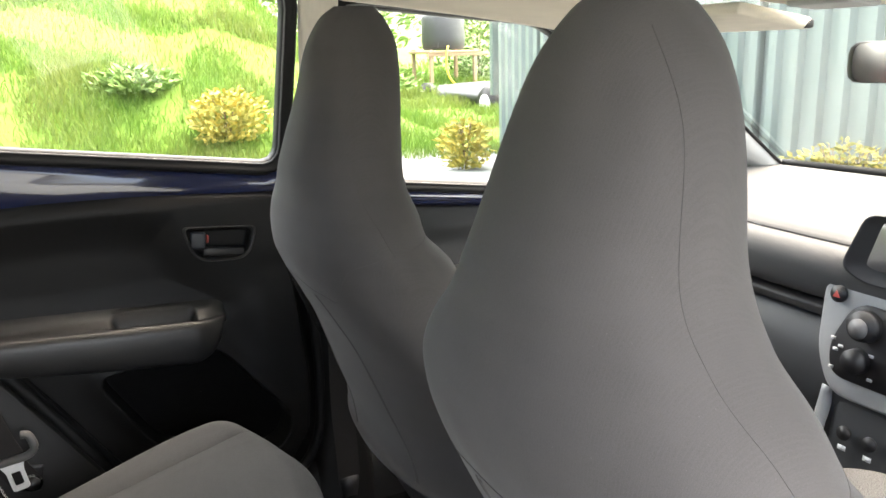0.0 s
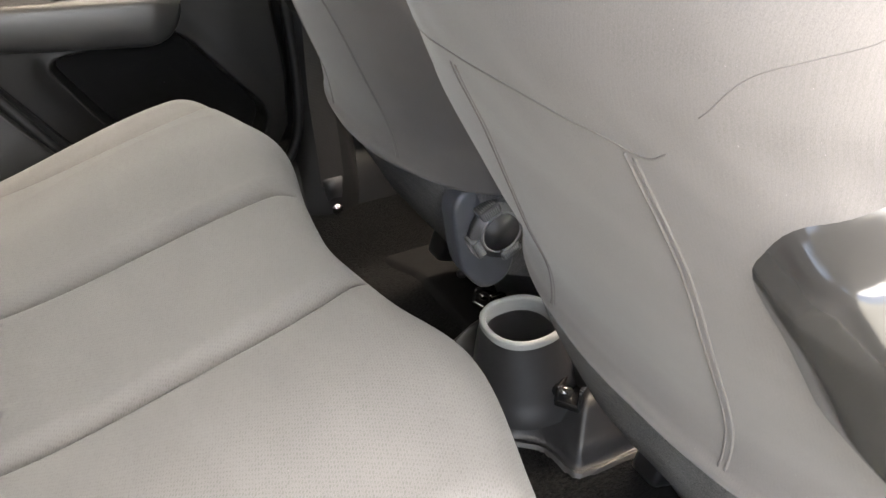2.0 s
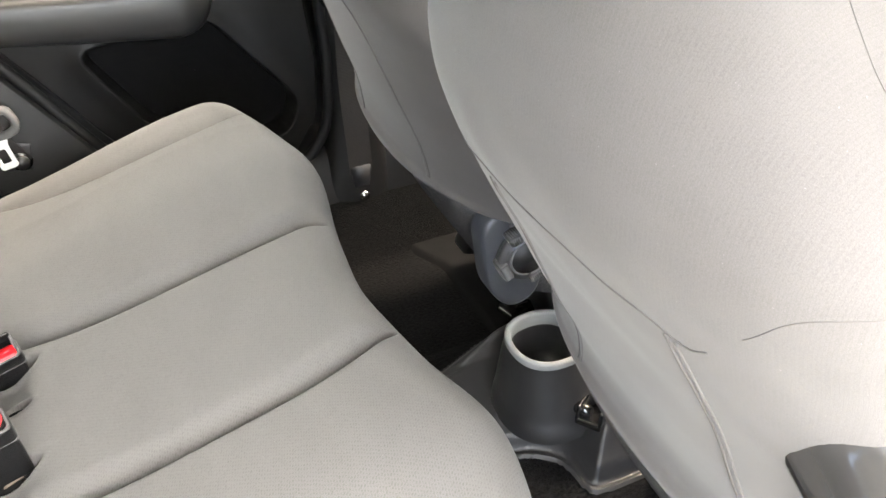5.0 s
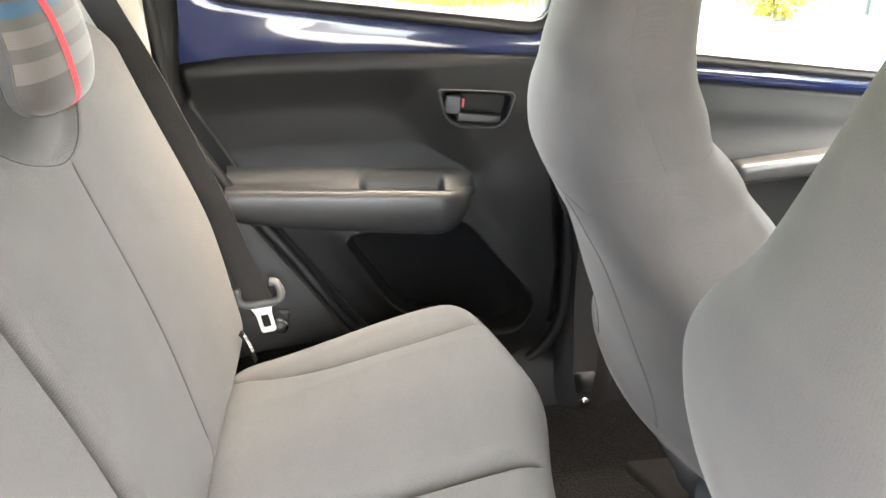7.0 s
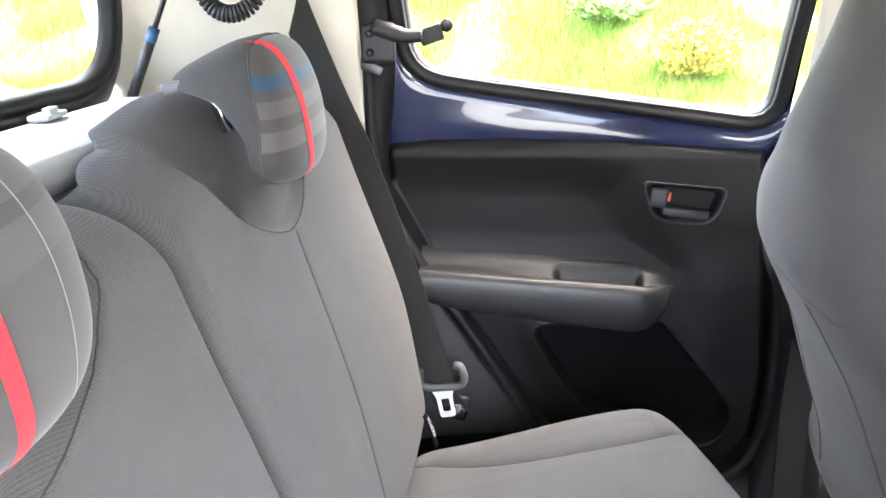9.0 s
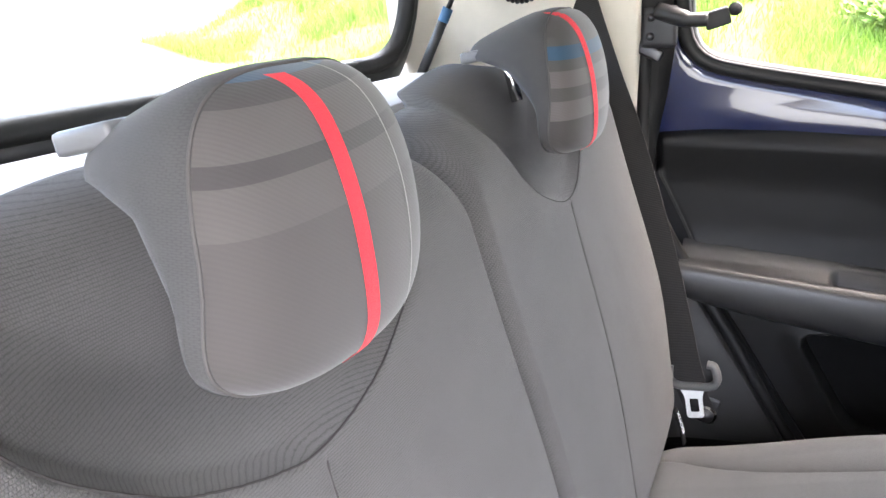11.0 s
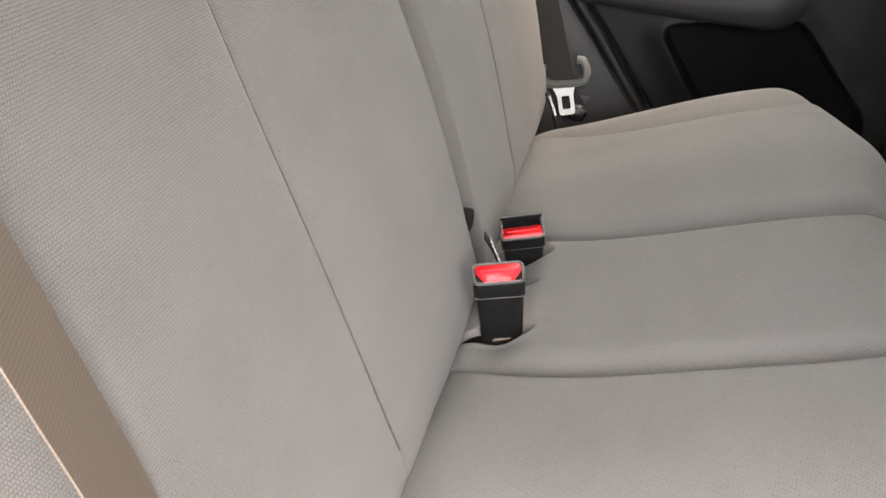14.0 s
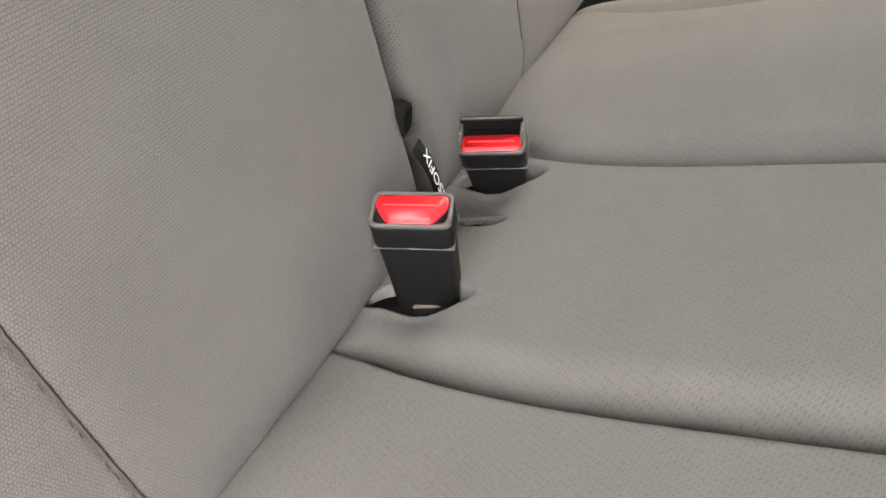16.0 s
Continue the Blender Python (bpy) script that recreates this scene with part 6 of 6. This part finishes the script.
def front_glass():
    w = base("windscreen", (1.4, 0, 0.95), "clear laminated windscreen with black edge and pale pillars", "windscreen")
    def at(u, v):
        y = u * (0.60 - 0.06 * v)
        return (1.70 - 0.56 * v - 0.05 * u * u * (1 - v), y, 0.945 + 0.335 * v + 0.02 * (1 - u * u) * v)
    us, vs = np.linspace(-1, 1, 30), np.linspace(0, 1, 16)
    P = np.array([[at(u, v) for u in us] for v in vs])
    g = solid_sheet("pane", P, P + np.array([0.004, 0, 0.004]), GLASS, w, "clear windscreen glass")
    g.visible_shadow = False
    tube("edge_seal", [at(u, 0.0) for u in us], 0.008, RUBBER, w, 8, label="black lower glass edge")
    for s in (-1, 1):
        a = [np.array(at(s * 1.02, v)) for v in np.linspace(-0.03, 1.0, 20)]
        rows = []
        for p in a:
            rows.append([(p[0] + dx, p[1] + s * dy, p[2] + dz) for dx, dy, dz in ((0.0, -0.004, 0.0), (-0.012, -0.006, -0.012), (-0.035, 0.005, -0.02), (-0.06, 0.03, -0.02), (-0.06, 0.06, 0.0))])
        surface("pillar", rows, PALE_GREY, w, label="pale grey front pillar trim")
        tube("pillar_seal", [np.array(p) + np.array((0, -s * 0.006, -0.002)) for p in a], 0.004, RUBBER, w, 6)
    m = base("rear_view_mirror", (1.18, -0.03, 1.19), "black-backed interior rear view mirror", "mirror")
    Lm = resample(round_loop([(-0.14, -0.028), (0.135, -0.028), (0.14, 0.03), (-0.14, 0.03)], 0.018, 5), 60)
    mm = pose(1.205, -0.035, 1.188, 90, 0, -78)
    rows = [[tuple(mm @ Vector((q[0] * k, q[1] * k, z))) for q in Lm] for k, z in ((0.8, -0.022), (0.97, -0.010), (1.0, 0.0), (0.995, 0.006), (0.95, 0.008))]
    surface("mirror_shell", rows, BLACK, m, close_u=True, caps=True, label="black mirror housing")
    rows = [[tuple(mm @ Vector((q[0] * k, q[1] * k, 0.0085))) for q in Lm] for k in (0.94, 0.01)]
    surface("mirror_glass", rows, CHROME, m, close_u=True, smooth=False, label="mirror glass")
    tube("mirror_stalk", spline([(1.19, -0.035, 1.19), (1.22, -0.035, 1.23), (1.215, -0.035, 1.28)], 12), 0.009, BLACK, m, 10)
    for s in (1, -1):
        v = base("sun_visor", (1.08, s * 0.33, 1.28), "cream folded sun visor below the roof lining", "sun visor", "sun visors")
        part("visor_board", box((0.155, 0.36, 0.018), pose(1.095, s * 0.345, 1.258, 0, 9, 0), 0.008, 3), CREAM, v)
        part("visor_clip", box((0.02, 0.03, 0.014), pose(1.165, s * 0.18, 1.246), 0.004), BLACK, v, "dark visor clip")
    lamp = base("roof_lamp", (1.08, 0, 1.30), "cream interior roof lamp with clear lens", "roof lamp")
    part("lamp_housing", box((0.13, 0.17, 0.022), pose(1.09, 0.06, 1.282, 0, 5, 0), 0.008, 3), CREAM, lamp)
    part("lamp_lens", box((0.06, 0.10, 0.010), pose(1.075, 0.06, 1.270, 0, 5, 0), 0.004, 2), PALE_GREY, lamp, "pale translucent lens")


front_glass()


# ---- outdoors ----
def rise(x, y):
    """Height of the ground: a flat drive with a grass bank beyond it, falling away behind the shed."""
    x, y = np.asarray(x, float), np.asarray(y, float)
    d = y - (7.4 - 0.12 * (x - 2))
    k = 0.40 - 0.34 * step((x - 2.8) / 2.6)
    h = np.where(d > 0, k * d * step(d / 1.6 + 0.1), 0)
    h = np.where(d > 9, k * 9 + 0.55 * k * (d - 9), h)
    back = -x - 5.0
    h = np.maximum(h, np.where(back > 0, 0.16 * back, 0))
    h = np.minimum(h, 9.0)
    return h * (1 + 0.05 * np.sin(x * 0.9) * np.sin(y * 0.7))


def ground():
    g = np.concatenate([-np.geomspace(600, 16, 14), np.linspace(-15, 30, 150), np.geomspace(31, 600, 14)])
    X, Y = np.meshgrid(g, g, indexing="ij")
    Z = rise(X, Y) + 0.03 * np.sin(X * 3.1) * np.sin(Y * 2.7) * (rise(X, Y) > 0.05)
    ob = surface("ground", np.stack([X, Y, Z], -1), GROUND)
    tagged(ob, "gravel drive meeting a rough grass bank with dry patches", "ground", kind="structure")


ground()


def grass():
    rnd = np.random.RandomState(7)
    verts, faces = [], []
    n = 0
    while n < 110000:
        x = rnd.uniform(-9, 10)
        y = 7.6 - 0.12 * (x - 2) + abs(rnd.normal(0, 1)) * 5.0
        if y > 22 or y > 7.2 + (x + 11) * 3:
            continue
        patch = noise.noise((x * 0.8, y * 0.8, 3.0))
        if patch < -0.05 and rnd.rand() < 0.8:
            continue
        h = rnd.uniform(0.04, 0.12) * (1.0 + 2.6 * max(0, patch)) * (1 + 0.04 * (y - 7))
        a = rnd.uniform(0, 2 * np.pi)
        lean = rnd.uniform(0.2, 0.9) * h
        w = 0.0028 + 0.0022 * rnd.rand() + 0.0010 * (y - 7)
        z = float(rise(x, y))
        ca, sa = math.cos(a), math.sin(a)
        b = rnd.uniform(0, 2 * np.pi)
        o = len(verts)
        verts += [(x - ca * w, y - sa * w, z - 0.02), (x + ca * w, y + sa * w, z - 0.02), (x + math.cos(b) * lean * 0.4 + ca * w * 0.7, y + math.sin(b) * lean * 0.4 + sa * w * 0.7, z + h * 0.65), (x + math.cos(b) * lean * 0.4 - ca * w * 0.7, y + math.sin(b) * lean * 0.4 - sa * w * 0.7, z + h * 0.65), (x + math.cos(b) * lean, y + math.sin(b) * lean, z + h)]
        faces += [(o, o + 1, o + 2, o + 3), (o + 3, o + 2, o + 4)]
        n += 1
    me = bpy.data.meshes.new("grass")
    me.from_pydata(verts, [], faces)
    ob = linked("grass", me, BLADE, None, True)
    tagged(ob, "long bright green grass on the bank", "grass", kind="stuff")


grass()


def bush(x, y, r, h, mat, count, leaf, label, seed):
    rnd = np.random.RandomState(seed)
    z0 = float(rise(x, y))
    b = base("bush", (x, y, z0), label, "bush", "garden bushes")
    for i in range(9):
        a, t = rnd.uniform(0, 2 * np.pi), rnd.uniform(0.3, 0.9)
        tube("stem", spline([(x, y, z0 - 0.02), (x + 0.3 * r * t * math.cos(a), y + 0.3 * r * t * math.sin(a), z0 + 0.5 * h), (x + 0.8 * r * t * math.cos(a), y + 0.8 * r * t * math.sin(a), z0 + 0.95 * h)], 8), np.linspace(0.008, 0.003, 8), TWIG, b, 5)
    verts, faces = [], []
    for i in range(count):
        a, q = rnd.uniform(0, 2 * np.pi), rnd.uniform(0, 1) ** 0.6
        k = rnd.uniform(0.05, 1.0)
        rr = r * q * (0.55 + 0.6 * math.sin(k * 2.6)) * (1 + 0.25 * math.sin(3 * a + seed))
        c = Vector((x + rr * math.cos(a), y + rr * math.sin(a), z0 + h * k * (1.05 - 0.25 * q)))
        d = Vector((math.cos(a) + rnd.normal(0, .5), math.sin(a) + rnd.normal(0, .5), rnd.uniform(-0.2, 1.0))).normalized()
        s = d.cross(Vector((rnd.normal(), rnd.normal(), rnd.normal()))).normalized()
        L, W = leaf * rnd.uniform(0.7, 1.3), leaf * 0.33
        o = len(verts)
        bend = s.cross(d) * L * 0.15
        for p in (c, c + d * L * 0.5 + s * W + bend, c + d * L, c + d * L * 0.5 - s * W + bend):
            verts.append(tuple(p))
        faces += [(o, o + 1, o + 2), (o, o + 2, o + 3)]
    me = bpy.data.meshes.new("foliage")
    me.from_pydata(verts, [], faces)
    linked("foliage", me, mat, b, False)


bush(1.95, 8.3, 0.34, 0.60, LEAF_YELLOW, 900, 0.09, "small yellow variegated shrub on the grass bank", 3)
bush(3.98, 6.50, 0.20, 0.52, LEAF_YELLOW, 600, 0.075, "small yellow variegated shrub beside the gravel", 5)
bush(4.05, 2.20, 0.36, 0.66, LEAF_YELLOW, 2400, 0.045, "rounded yellow shrub in front of the shed", 9)
bush(1.15, 9.5, 0.45, 0.28, LEAF_GREEN, 500, 0.12, "low dark green weed clump on the bank", 12)
bush(5.0, 12.6, 0.9, 0.6, LEAF_GREEN, 1400, 0.12, "scrubby green thicket below the tank", 15)
bush(9.2, 15.5, 0.9, 1.6, LEAF_GREEN, 1800, 0.12, "tall scrubby green thicket beside the tank", 18)
bush(6.3, 20.0, 2.4, 2.6, LEAF_GREEN, 3000, 0.2, "green scrub on top of the bank", 21)


def shed():
    s = base("steel_shed", (5.2, 5, 0), "pale green corrugated steel shed wall", "shed")
    a, b = np.array((5.05, 7.62)), np.array((4.28, 2.05))
    d = (b - a) / np.linalg.norm(b - a)
    nrm = np.array((-d[1], d[0]))
    if nrm @ (np.array((0, 0)) - a) < 0:
        nrm = -nrm
    def sheet(name, p, q, mat, pitch, off=0.0, h=3.6):
        p, q = np.array(p, float), np.array(q, float)
        L = np.linalg.norm(q - p)
        t = (q - p) / L
        m = np.array((-t[1], t[0]))
        if m @ (-p) < 0:
            m = -m
        run, k = [], 0.0
        while k < L:
            for f, o in ((0.0, 0), (0.42, 0), (0.52, 1), (0.88, 1), (0.98, 0)):
                run.append((min(L, k + f * pitch), 0.040 * o + off))
            k += pitch
        P = [[(*(p + t * r + m * o), z) for r, o in run] for z in (0.0, h)]
        return surface(name, P, mat, s, smooth=False, label="corrugated steel sheet")
    n = 5
    for i in range(n):
        p, q = a + (b - a) * i / n, a + (b - a) * (i + 1) / n
        w = sheet("wall_sheet", p, q + d * 0.02, SHEET, 0.19, 0.004 * (i % 2))
        t = (q - p) / np.linalg.norm(q - p)
        for k in np.arange(0.13, np.linalg.norm(q - p), 0.19):
            c = p + t * k + nrm * 0.047
            part("screw", rod(0.010, 0.008, Matrix.Translation((c[0], c[1], 1.55)) @ pose(0, 0, 0, 90, 0, 0), 6), SILVER, w)
    e = b + d * 0.6 - nrm * 0.25
    sheet("wall_sheet", b - nrm * 0.25, b - nrm * 0.25 + d * 5.5, SHEET_DARK, 0.19)
    part("corner_post", box((0.10, 0.10, 3.6), pose(b[0] - nrm[0] * 0.05, b[1] - nrm[1] * 0.05, 1.8), 0.01), SHEET_DARK, s)
    part("end_wall", box((0.30, 0.08, 2.6), pose(5.20, 7.80, 1.95), 0.01), SHEET_DARK, s, "dark green end flashing")
    part("roof_slab", box((4.5, 9, 0.08), pose(6.9, 3.0, 3.64, 0, -4, 0), 0.01), SHEET_DARK, s)
    part("rear_wall", box((0.1, 9, 3.6), pose(9.0, 3.0, 1.8), 0.01), SHEET_DARK, s)


shed()


def tank_stand():
    x, y = 7.75, 14.4
    z0 = float(rise(x, y))
    t = base("water_tank_stand", (x, y, z0), "black plastic tank on a weathered timber stand with a yellow hose", "water tank")
    zt = 1.15
    rows = []
    for z, r in ((0, 0.40), (0.05, 0.44), (0.25, 0.45), (0.45, 0.44), (0.62, 0.45), (0.74, 0.40), (0.80, 0.2), (0.81, 0.02)):
        rows.append([(x + r * math.cos(a), y + r * math.sin(a), zt + 0.04 + z) for a in np.linspace(0, 2 * np.pi, 28, endpoint=False)])
    surface("tank", rows, TANK, t, close_u=True, caps=True, label="black ribbed plastic tank")
    part("platform", box((1.15, 1.0, 0.05), pose(x, y, zt), 0.01), TIMBER, t)
    for dx in (-0.5, 0.5):
        for dy in (-0.42, 0.42):
            zl = min(z0, 0.1) - 0.1
            part("leg", box((0.07, 0.07, zt - zl + 0.1), pose(x + dx, y + dy, (zt + zl) / 2), 0.005), TIMBER, t)
    part("cross_rail", box((1.4, 0.05, 0.07), pose(x + 0.1, y - 0.46, zt - 0.05), 0.005), TIMBER, t)
    tube("hose", spline([(x - 0.15, y - 0.5, zt + 0.12), (x - 0.22, y - 0.56, zt - 0.1), (x - 0.20, y - 0.58, zt - 0.45), (x + 0.0, y - 0.6, zt - 0.7), (x + 0.25, y - 0.65, zt - 0.95)], 24), 0.022, HOSE, t, 8, label="yellow hose hanging down")


tank_stand()


def parked_car():
    x, y = 6.7, 10.2
    c = base("parked_car", (x, y, 0), "dark parked car half hidden behind the shed", "car")
    dark = glossy("black_car_paint", (0.012, 0.013, 0.015), 0.45, 0.2)
    rows = []
    for k in np.linspace(-1, 1, 24):
        w = (1 - abs(k) ** 6) ** 0.3 if abs(k) < 1 else 0.05
        top = 0.52 + 0.10 * float(step((0.55 - abs(k + 0.1)) / 0.3))
        rows.append([(x + 0.75 + px * 0.80 * w, y + 1.6 + k * 1.9, 0.28 + (top - 0.28) * pz) for px, pz in ((-1, 0), (-1.02, 0.35), (-0.97, 0.55), (-0.80, 0.97), (-0.5, 1.0), (0.5, 1.0), (0.80, 0.97), (0.97, 0.55), (1.02, 0.35), (1, 0))])
    surface("body", rows, dark, c, close_u=True, caps=True)
    for dy in (0.45, 2.8):
        for dx in (-0.02, 1.52):
            w = part("wheel", rod(0.30, 0.2, pose(x + dx, y + dy, 0.30, 0, 90, 0), 24, bevel=0.03), RUBBER, c)
            part("rim", rod(0.19, 0.21, pose(x + dx, y + dy, 0.30, 0, 90, 0), 16, bevel=0.01), SILVER, w)


parked_car()
